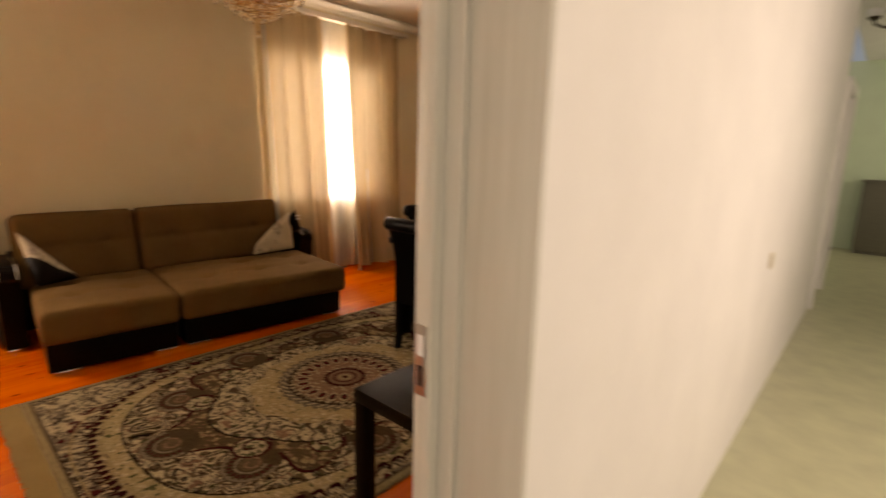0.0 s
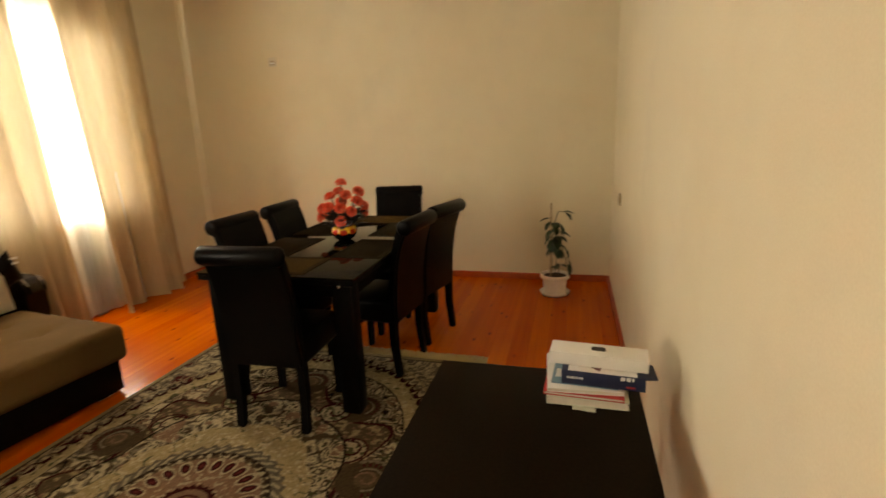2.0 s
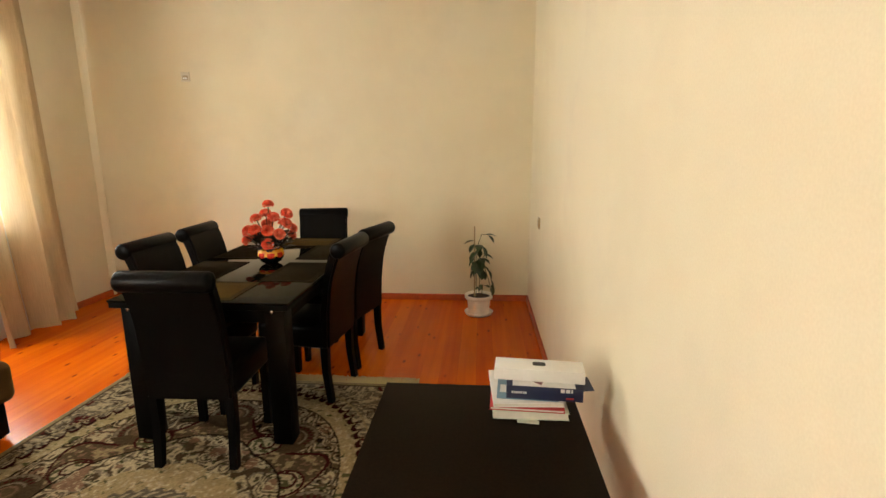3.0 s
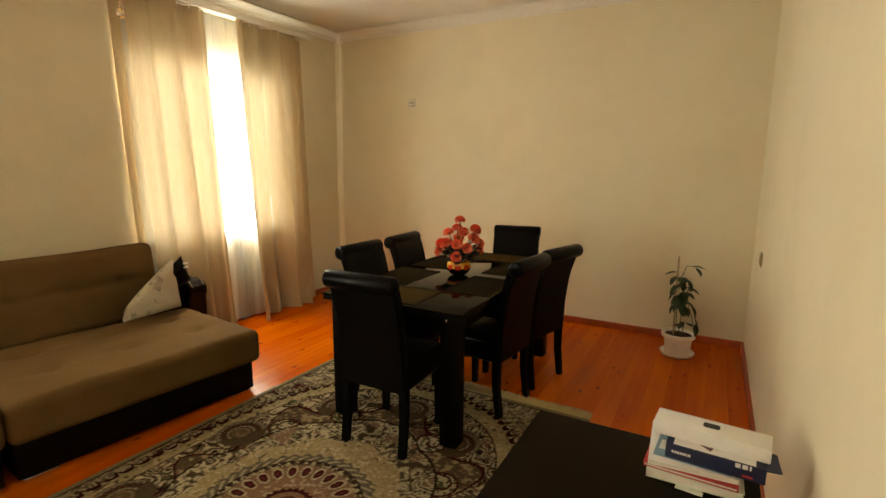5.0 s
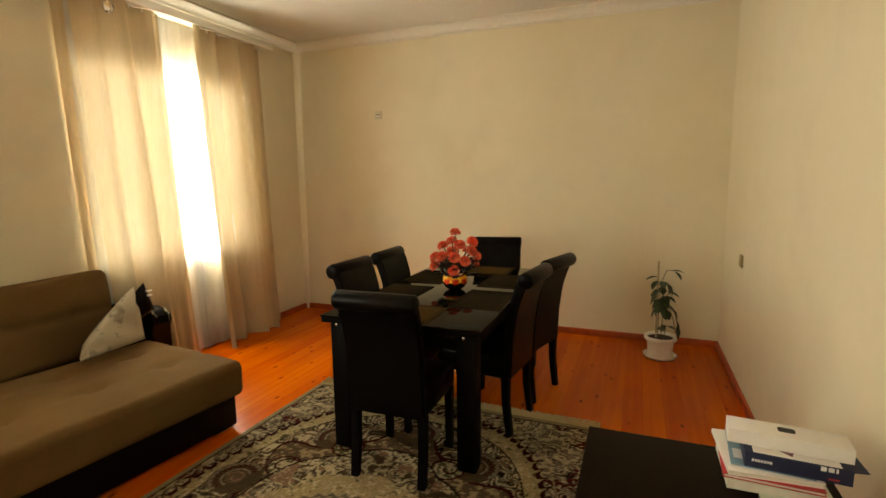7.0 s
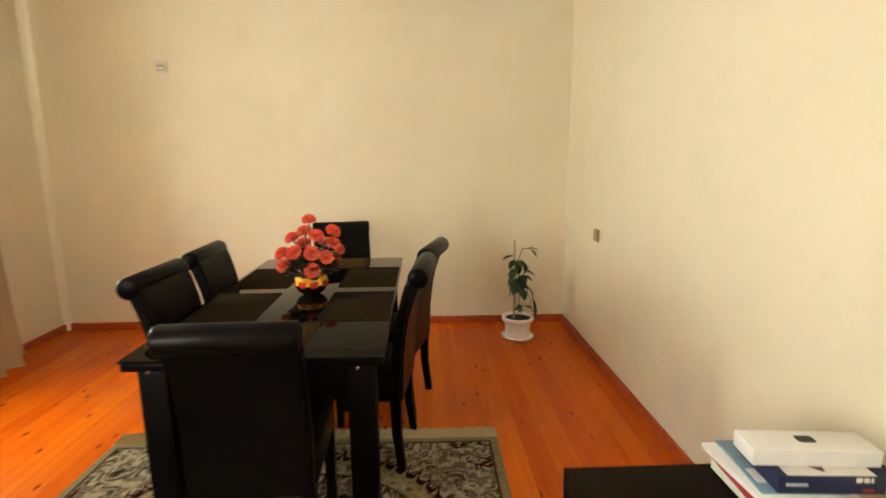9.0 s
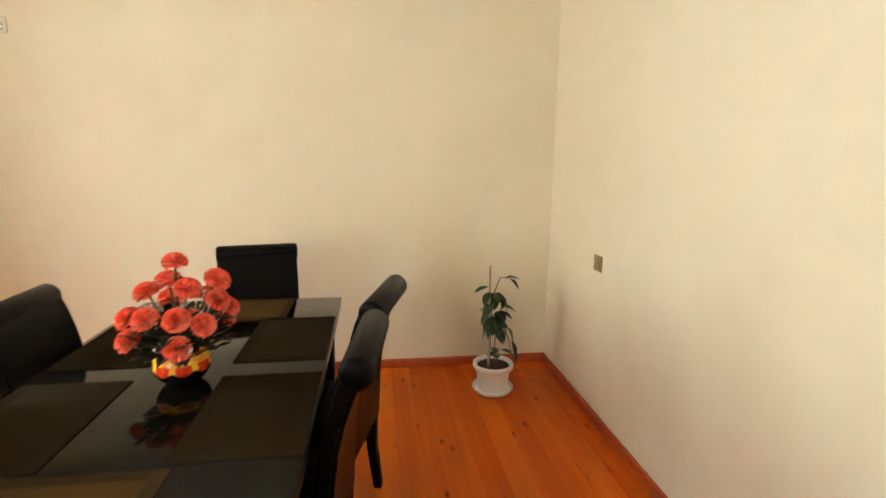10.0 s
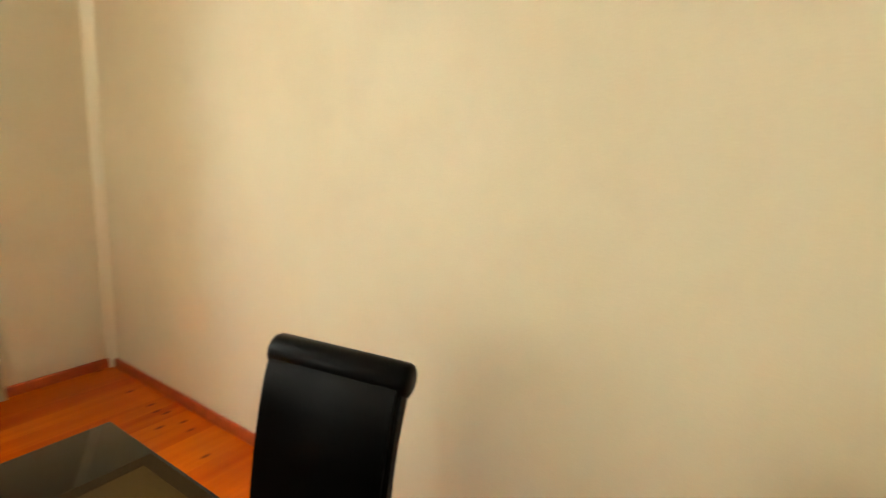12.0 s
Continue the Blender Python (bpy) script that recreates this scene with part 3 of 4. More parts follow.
def rug_material():
    n = Nodes("woven_wool_pile", 0.95, spec=0.0)
    col = n.t.nodes.new("ShaderNodeVertexColor")
    col.layer_name = "weave"
    f = n.noise(420, 2)
    n.color(n.mix(1.0, col.outputs[0], n.ramp(f, ((0.25, grey(0.7)), (0.75, grey(1.15)))), "MULTIPLY"))
    n.bump(f, 0.7, 0.003)
    return n.m


RUG_X, RUG_Y = (-2.772, -0.852), (-4.645, -1.775)


def rug():
    a, b = (RUG_X[1] - RUG_X[0]) / 2, (RUG_Y[1] - RUG_Y[0]) / 2
    root = thing("rug", pose((RUG_X[0] + RUG_X[1]) / 2, (RUG_Y[0] + RUG_Y[1]) / 2, 0.0005, 0, 0, -0.9), "cream, taupe and wine patterned rug with a round medallion", "rug")
    step = 0.0062
    nx, ny = int(2 * a / step), int(2 * b / step)
    gx, gy = np.meshgrid(np.linspace(-a, a, nx + 1), np.linspace(-b, b, ny + 1), indexing="ij")
    edge = np.minimum(a - np.abs(gx), b - np.abs(gy))
    gz = 0.011 - 0.008 * np.clip(1 - edge / 0.012, 0, 1) + 0.0012 * smooth_noise(gx, gy, 0.2, 21)
    verts = np.stack([gx, gy, gz], -1).reshape(-1, 3)
    idx = np.arange((nx + 1) * (ny + 1)).reshape(nx + 1, ny + 1)
    quads = np.stack([idx[:-1, :-1], idx[1:, :-1], idx[1:, 1:], idx[:-1, 1:]], -1).reshape(-1, 4)
    me = bpy.data.meshes.new("pile")
    me.from_pydata(verts.tolist(), [], quads.tolist())
    layer = me.color_attributes.new("weave", "FLOAT_COLOR", "POINT")
    rgba = np.ones((len(verts), 4), dtype=np.float32)
    rgba[:, :3] = rug_colours(gx, gy, a, b).reshape(-1, 3)
    layer.data.foreach_set("color", rgba.ravel())
    me.materials.append(rug_material())
    me.polygons.foreach_set("use_smooth", [True] * len(me.polygons))
    pile = new("woven_face", me)
    pile.parent = root
    part("backing", boxes(((-a + 0.003, -b + 0.003, 0), (a - 0.003, b - 0.003, 0.003))), M_FRINGE, root)
    rnd = random.Random(5)
    for s in (-1, 1):
        bm = bmesh.new()
        for k in range(420):
            x = -a + 2 * a * (k + 0.5) / 420
            l = rnd.uniform(0.078, 0.100)
            dx, w = rnd.uniform(-0.009, 0.009), 0.0042
            pts = [(x, s * (b - 0.004), 0.006), (x + dx * 0.4, s * (b + l * 0.45), 0.005), (x + dx, s * (b + l), 0.003)]
            tube(bm, pts, [w, w, w * 1.3], 4)
        part("fringe", bm, M_FRINGE, root, "knotted cream cotton fringe")
        part("knot_band", boxes(((-a, min(s * b, s * (b + 0.03)), 0.0), (a, max(s * b, s * (b + 0.03)), 0.007), 0.002)), M_FRINGE, root)
    return root


M_FRINGE = fabric("cream_cotton_fringe", (0.34, 0.25, 0.12), (0.50, 0.39, 0.21), 300)
rug()


# ---- dining set ----
def dining_chair(m, label):
    """Rolled-back upholstered chair that faces +y."""
    root = thing("dining_chair", m, label, "chair", "chairs round the dining table")
    w = 0.199
    part("seat", boxes(((-w, -0.19, 0.335), (w, 0.235, 0.475), 0.03, 4)), M_BLACK, root)
    front = [(-0.150, 0.36), (-0.160, 0.55), (-0.178, 0.68), (-0.198, 0.78), (-0.220, 0.86), (-0.244, 0.915), (-0.262, 0.938)]
    back = [(-0.300, 0.90), (-0.272, 0.83), (-0.248, 0.76), (-0.232, 0.69), (-0.214, 0.55), (-0.205, 0.335), (-0.15, 0.335)]
    bm = extrude(front + back, 0, -w + 0.004, w - 0.004)
    bmesh.ops.bevel(bm, geom=[e for e in bm.edges if e.calc_face_angle(0) > 0.9], offset=0.012, segments=3, affect="EDGES")
    part("backrest", bm, M_BLACK, root)
    bm = bmesh.new()
    r, ry, rz = 0.045, -0.281, 0.903
    tube(bm, [(x, ry, rz) for x in (-w - 0.001, -w + 0.004, -w + 0.014, w - 0.014, w - 0.004, w + 0.001)], [r * 0.72, r * 0.92, r, r, r * 0.92, r * 0.72], 24)
    part("top_roll", bm, M_BLACK, root, smooth=50)
    for sx in (-1, 1):
        rear = [(-0.150, 0.345), (-0.155, 0.19), (-0.182, 0.0), (-0.215, 0.0), (-0.194, 0.19), (-0.196, 0.345)]
        bm = extrude(rear, 0, sx * 0.176 - 0.019, sx * 0.176 + 0.019)
        part("leg", bm, M_EBONY, root)
        bm = extrude([(0.212, 0.345), (0.205, 0.0), (0.177, 0.0), (0.170, 0.345)], 0, sx * 0.178 - 0.019, sx * 0.178 + 0.019)
        part("leg", bm, M_EBONY, root)
    return root


CHAIRS = ((-1.748, -2.462, 1.5, "at the head"), (-1.729, -0.785, 191, "turned slightly at the head"),
          (-1.475, -1.835, 83, "pushed in"), (-1.408, -1.345, 75, "turned askew"),
          (-2.04, -2.012, -92, "window side"), (-2.070, -1.44, -89, "beside its neighbour"))
first = None
for x, y, rz, where in CHAIRS:
    text = "black leatherette dining chair with rolled top, " + where
    if first is None:
        first = dining_chair(pose(x, y, 0.0, 0, 0, rz), text)
        ob = first
    else:
        ob = tagged(copy_thing(first, pose(x, y, 0.0, 0, 0, rz)), text)
    on_rug = RUG_X[0] < x < RUG_X[1] and y < RUG_Y[1] - 0.1
    ob.matrix_world = pose(x, y, 0.012 if on_rug else 0.001, 0, 0, rz)

TX, TY, TZ = (-2.205, -1.33), (-2.50, -0.86), 0.752


def dining_table():
    root = thing("dining_table", pose(0, 0, 0), "black dining table with a glossy glass top", "table")
    part("tabletop", boxes(((TX[0], TY[0], TZ - 0.012), (TX[1], TY[1], TZ), 0.003)), M_GLASSTOP, root, "glossy black glass top")
    part("top_frame", boxes(((TX[0] + 0.004, TY[0] + 0.004, TZ - 0.04), (TX[1] - 0.004, TY[1] - 0.004, TZ - 0.0125), 0.003)), M_EBONY, root)
    for a, b in (((TX[0] + 0.06, TY[0] + 0.07, 0.63), (TX[1] - 0.06, TY[0] + 0.095, TZ - 0.04)), ((TX[0] + 0.06, TY[1] - 0.095, 0.63), (TX[1] - 0.06, TY[1] - 0.07, TZ - 0.04)),
                 ((TX[0] + 0.05, TY[0] + 0.12, 0.63), (TX[0] + 0.075, TY[1] - 0.12, TZ - 0.04)), ((TX[1] - 0.075, TY[0] + 0.12, 0.63), (TX[1] - 0.05, TY[1] - 0.12, TZ - 0.04))):
        part("apron", boxes((a, b, 0.002)), M_EBONY, root)
    for x in (TX[0] + 0.085, TX[1] - 0.085):
        for y, s in ((TY[0] + 0.085, -1), (TY[1] - 0.085, 1)):
            leg = part("leg", boxes(((x - 0.048, y - 0.048, 0.012 if y < -1.9 else 0.0), (x + 0.048, y + 0.048, TZ - 0.04), 0.004)), M_EBONY, root)
            bm = lathe([(0.004, 0), (0.009, 0.001), (0.009, 0.003), (0.005, 0.005)], 14)
            bmesh.ops.transform(bm, matrix=pose(x - 0.012, y + s * 0.048, TZ - 0.055, 90 if s < 0 else -90), verts=bm.verts)
            part("bolt", bm, M_CHROME, leg, "round chrome bolt head")
    return root


dining_table()


def mat_cloth(name, lo, hi):
    n = Nodes(name, 0.85, spec=0.03)
    w = n.add("ShaderNodeTexWave", Scale=90, Distortion=0.6, Detail=2)
    n.link(n.coords((1, 0.15, 1)), w.inputs["Vector"])
    n.color(n.ramp(w.outputs["Fac"], ((0.2, lo), (0.8, hi)))).bump(w.outputs["Fac"], 0.3, 0.001)
    return n.m


M_MAT_DARK = mat_cloth("dark_woven_mat", (0.010, 0.0062, 0.002), (0.023, 0.0145, 0.005))
M_MAT_TAN = mat_cloth("brown_woven_mat", (0.040, 0.022, 0.006), (0.085, 0.048, 0.013))
M_MAT_EDGE = mat_cloth("mat_border", (0.022, 0.013, 0.005), (0.045, 0.026, 0.009))


def place_mat(x, y, lx, ly, main, edge, label):
    root = thing("place_mat", pose(x, y, TZ), label, "place mat", "place mats")
    part("weave", boxes(((-lx / 2 + 0.03, -ly / 2 + 0.03, 0.0), (lx / 2 - 0.03, ly / 2 - 0.03, 0.0025), 0.0005)), main, root)
    part("border", boxes(((-lx / 2, -ly / 2, 0), (-lx / 2 + 0.03, ly / 2, 0.003)), ((lx / 2 - 0.03, -ly / 2, 0), (lx / 2, ly / 2, 0.003)),
                         ((-lx / 2 + 0.03, -ly / 2, 0), (lx / 2 - 0.03, -ly / 2 + 0.03, 0.003)), ((-lx / 2 + 0.03, ly / 2 - 0.03, 0), (lx / 2 - 0.03, ly / 2, 0.003))), edge, root)


for x in (-2.035, -1.485):
    for y in (-1.915, -1.375):
        place_mat(x, y, 0.295, 0.44, M_MAT_DARK, M_MAT_DARK, "dark brown woven place mat on the glass table")
place_mat(-1.84, -2.31, 0.46, 0.31, M_MAT_TAN, M_MAT_EDGE, "tan brown bordered place mat at the table's head")
place_mat(-1.77, -1.02, 0.46, 0.30, M_MAT_TAN, M_MAT_EDGE, "tan brown bordered place mat at the table's far head")


# ---- flowers ----
def vase_paint():
    """Black glaze; under the rim a yellow band with red panels and a scalloped lower edge."""
    n = Nodes("painted_black_glaze", 0.15)

    def calc(op, a, b=0.0):
        m = n.t.nodes.new("ShaderNodeMath")
        m.operation = op
        for sock, v in ((m.inputs[0], a), (m.inputs[1], b)):
            if isinstance(v, (int, float)):
                sock.default_value = v
            else:
                n.link(v, sock)
        return m.outputs[0]
    sep = n.t.nodes.new("ShaderNodeSeparateXYZ")
    n.link(n.coords(), sep.inputs[0])
    x, y, z = sep.outputs
    turn = calc("ARCTAN2", y, x)
    wob = calc("MULTIPLY", n.noise(40, 2), 0.008)
    height = calc("ADD", z, wob)
    scallop = calc("MULTIPLY", calc("ABSOLUTE", calc("SINE", calc("MULTIPLY", turn, 4.0))), 0.013)
    band = calc("GREATER_THAN", height, calc("SUBTRACT", 0.060, scallop))
    panel = calc("MULTIPLY", calc("GREATER_THAN", calc("ABSOLUTE", calc("SINE", calc("MULTIPLY", turn, 4.0))), 0.42), calc("LESS_THAN", height, 0.078))
    yellow = n.ramp(n.noise(30, 2), ((0.35, (0.80, 0.25, 0.01)), (0.6, (0.92, 0.52, 0.03))))
    red = n.ramp(n.noise(45, 2), ((0.35, (0.40, 0.012, 0.006)), (0.7, (0.62, 0.06, 0.008))))
    n.color(n.mix(band, (0.006, 0.005, 0.005), n.mix(panel, yellow, red)))
    return n.m


def petal_material():
    n = Nodes("coral_pink_petals", 0.6)
    f = n.noise(55, 3)
    n.color(n.ramp(f, ((0.3, (0.92, 0.10, 0.048)), (0.55, (0.98, 0.215, 0.11)), (0.8, (0.99, 0.44, 0.26)))))
    n.p.inputs["Subsurface Weight"].default_value = 0.15
    n.p.inputs["Subsurface Radius"].default_value = (0.01, 0.004, 0.003)
    return n.m


M_PETAL = petal_material()


def blossom_mesh(seed):
    """A carnation head: frilled petals fanned from the calyx."""
    rnd, bm = random.Random(seed), bmesh.new()
    for ring, (count, tilt, length) in enumerate(((12, 100, 0.031), (13, 80, 0.034), (13, 60, 0.034), (11, 42, 0.033), (9, 25, 0.032), (6, 8, 0.031))):
        for k in range(count):
            a = 2 * math.pi * (k + 0.5 * ring + rnd.uniform(-0.2, 0.2)) / count
            m = Euler((0, radians(tilt + rnd.uniform(-8, 8)), a)).to_matrix()
            cols = []
            for i in range(5):
                u = (i / 4 - 0.5) * 1.7
                frill = rnd.uniform(-0.004, 0.004)
                row = []
                for q in (0.15, 0.62, 1.0):
                    l = length * q * (1 - 0.12 * abs(u))
                    row.append(bm.verts.new(m @ Vector((0.002 * math.sin(5 * u) + (frill if q == 1.0 else 0), u * length * 0.42 * q, l))))
                cols.append(row)
            for p, r in zip(cols, cols[1:]):
                for i in range(2):
                    bm.faces.new((p[i], p[i + 1], r[i + 1], r[i]))
    return bm


def leaf_shape(bm, base, direction, length, width, up=(0, 0, 1), bend=0.25):
    """A pointed leaf with a fold along its rib."""
    d = Vector(direction).normalized()
    side = d.cross(Vector(up)).normalized()
    nrm = side.cross(d)
    rows = []
    for i in range(6):
        t = i / 5
        w = width * 0.5 * math.sin(math.pi * min(1, t * 0.95 + 0.05)) ** 0.8
        c = Vector(base) + d * length * t - nrm * bend * length * t * t
        rows.append([bm.verts.new(c - side * w + nrm * w * 0.3), bm.verts.new(c), bm.verts.new(c + side * w + nrm * w * 0.3)])
    for a, b in zip(rows, rows[1:]):
        bm.faces.new((a[0], a[1], b[1], b[0]))
        bm.faces.new((a[1], a[2], b[2], b[1]))


def flower_vase():
    root = thing("flower_vase", pose(-1.74, -1.71, TZ + 0.0005), "black painted bowl vase full of coral pink carnations", "vase")
    part("bowl", lathe([(0.032, 0), (0.039, 0.002), (0.060, 0.016), (0.075, 0.040), (0.079, 0.060), (0.075, 0.080), (0.069, 0.092), (0.065, 0.091), (0.067, 0.08), (0.05, 0.074)], 48), vase_paint(), root, "black glaze with a yellow band and red panels")
    rnd = random.Random(14)
    heads = [(0.005, 0.0, 0.358), (-0.022, 0.015, 0.300), (0.040, -0.020, 0.284), (0.112, 0.005, 0.302), (-0.078, 0.0, 0.272), (0.115, -0.015, 0.248),
             (-0.055, -0.070, 0.214), (0.028, -0.082, 0.212), (0.088, -0.062, 0.190), (-0.124, -0.015, 0.200), (-0.108, -0.062, 0.152), (0.028, -0.095, 0.134),
             (0.128, 0.035, 0.212), (0.055, 0.085, 0.235), (-0.048, 0.090, 0.225), (-0.105, 0.065, 0.168), (0.098, 0.088, 0.160), (0.0, 0.112, 0.150)]
    shapes = [mesh_of("blossom", blossom_mesh(s), M_PETAL, 0) for s in (1, 2, 3)]
    for i, (x, y, z) in enumerate(heads):
        out = Vector((x, y, 0.13 + 0.35 * max(0.0, z - 0.2))).normalized()
        ob = new("blossom", shapes[i % 3])
        ob.parent = root
        ob.matrix_local = Matrix.Translation((x, y, z)) @ out.to_track_quat("Z", "Y").to_matrix().to_4x4() @ Matrix.Scale(rnd.uniform(1.06, 1.22), 4)
        bm = bmesh.new()
        tube(bm, [(x * 0.15, y * 0.15, 0.078), (x * 0.5, y * 0.5, z * 0.6 + 0.03), (x - out.x * 0.004, y - out.y * 0.004, z)], [0.002, 0.002, 0.0035], 5)
        part("stem", bm, M_STEM, root)
    bm = bmesh.new()
    for k in range(120):
        a, el = rnd.uniform(0, 6.28), rnd.uniform(0.15, 1.3)
        r0 = rnd.uniform(0.02, 0.09)
        leaf_shape(bm, (r0 * math.cos(a), r0 * math.sin(a), rnd.uniform(0.09, 0.17)), (math.cos(a), math.sin(a), el), rnd.uniform(0.06, 0.095), 0.036)
    part("foliage", bm, M_LEAF_DULL, root, "dull dark artificial leaves")
    bm = bmesh.new()
    for k in range(26):
        a, r0, z = rnd.uniform(0, 6.28), rnd.uniform(0.06, 0.15), rnd.uniform(0.12, 0.27)
        bmesh.ops.create_icosphere(bm, subdivisions=1, radius=0.005, matrix=Matrix.Translation((r0 * math.cos(a), r0 * math.sin(a), z)))
        tube(bm, [(r0 * 0.3 * math.cos(a), r0 * 0.3 * math.sin(a), 0.09), (r0 * math.cos(a), r0 * math.sin(a), z)], 0.0008, 3)
    part("filler_sprigs", bm, M_PVC, root, "tiny white filler flowers")


M_LEAF_DULL = plain("dull_artificial_leaf", (0.030, 0.022, 0.010), 0.55, var=0.4)
flower_vase()


# ---- potted plant ----
def potted_plant():
    root = thing("potted_plant", pose(-0.465, -0.400, 0.001), "small staked green plant in a white plastic pot", "plant")
    part("saucer", lathe([(0.08, 0), (0.114, 0.004), (0.126, 0.026), (0.122, 0.030), (0.110, 0.010), (0.07, 0.007)], 40), M_POT, root)
    part("pot", lathe([(0.086, 0.008), (0.091, 0.012), (0.100, 0.14), (0.102, 0.142), (0.116, 0.145), (0.123, 0.155), (0.123, 0.174), (0.118, 0.181), (0.111, 0.179), (0.105, 0.165), (0.09, 0.15)], 48), M_POT, root)
    part("soil", lathe([(0.102, 0.152), (0.098, 0.160), (0.05, 0.164), (0.01, 0.166)], 32), M_SOIL_AND_HOLE, root)
    bm = bmesh.new()
    tube(bm, [(-0.035, -0.02, 0.14), (-0.038, -0.022, 0.4), (-0.04, -0.025, 0.787)], [0.007, 0.0068, 0.006], 8)
    part("stake", bm, M_STICK, root, "pale bamboo stake")
    rnd = random.Random(23)
    bm = bmesh.new()
    stems = [[(-0.02, -0.01, 0.15), (-0.025, -0.015, 0.4), (-0.02, -0.02, 0.6), (0.02, -0.03, 0.72), (0.07, -0.03, 0.715)],
             [(0.0, 0.0, 0.15), (0.01, 0.0, 0.38), (0.03, 0.0, 0.5), (0.06, 0.01, 0.56)],
             [(0.02, 0.0, 0.15), (0.03, -0.01, 0.22), (0.035, 0.0, 0.27)],
             [(0.0, -0.01, 0.5), (0.05, -0.03, 0.42), (0.085, -0.04, 0.32), (0.105, -0.05, 0.22)]]
    for s in stems:
        tube(bm, s, 0.0032, 6)
    part("stem", bm, M_STEM, root)
    spots = []
    for k in range(27):
        z = 0.36 + 0.27 * rnd.random()
        a = rnd.uniform(0, 6.28)
        spots.append((-0.015 + 0.03 * rnd.random(), -0.015, z, a, rnd.uniform(-1.6, -0.1), rnd.uniform(0.085, 0.12)))
    spots += [(0.04, -0.03, 0.715, 0.1, 0.05, 0.09), (0.06, -0.03, 0.71, -0.5, -0.7, 0.08), (-0.03, -0.02, 0.66, 3.3, -0.1, 0.09), (-0.03, -0.02, 0.63, 3.9, -0.8, 0.085)]
    spots += [(0.055, -0.03, 0.41, -0.3, -1.5, 0.10), (0.08, -0.04, 0.33, 0.2, -2.2, 0.11), (0.09, -0.05, 0.28, -0.6, -2.6, 0.10)]
    for k in range(6):
        spots.append((0.03, 0.0, rnd.uniform(0.2, 0.27), rnd.uniform(0, 6.28), rnd.uniform(-0.2, 0.6), rnd.uniform(0.05, 0.08)))
    for x, y, z, a, el, l in spots:
        bm = bmesh.new()
        leaf_shape(bm, (x + 0.018 * math.cos(a), y + 0.018 * math.sin(a), z), (math.cos(a), math.sin(a), el), l, l * 0.62)
        part("leaf", bm, M_LEAF, root)


potted_plant()


# ---- sofa ----
def padded(lo, hi, bevel, puff=0.012, tufts=(), top=True):
    """A cushion: rounded block with a soft swell and buttoned dimples on top or front."""
    bm = box(bmesh.new(), lo, hi, bevel, 5)
    long_edges = [e for e in bm.edges if e.calc_length() > 0.12]
    bmesh.ops.subdivide_edges(bm, edges=long_edges, cuts=26, use_grid_fill=True)
    mid = [(lo[i] + hi[i]) / 2 for i in range(3)]
    half = [(hi[i] - lo[i]) / 2 for i in range(3)]
    for v in bm.verts:
        u = [(v.co[i] - mid[i]) / half[i] for i in range(3)]
        ax = 2 if top else 1
        other = [i for i in range(3) if i != ax]
        w = (1 - u[other[0]] ** 2) * (1 - u[other[1]] ** 2)
        sgn = 1 if top else -1
        if u[ax] * sgn > 0.3:
            v.co[ax] += sgn * puff * w
            for tx, ty in tufts:
                d2 = (v.co[other[0]] - tx) ** 2 + (v.co[other[1]] - ty) ** 2
                v.co[ax] -= sgn * 0.030 * math.exp(-d2 / 0.0022)
            for ty in sorted({q[1] for q in tufts}):
                v.co[ax] -= sgn * 0.010 * math.exp(-(v.co[other[1]] - ty) ** 2 / 0.0006)
        v.co.z += 0.003 * math.sin(7 * v.co.x) * max(0, u[2])
    return bm


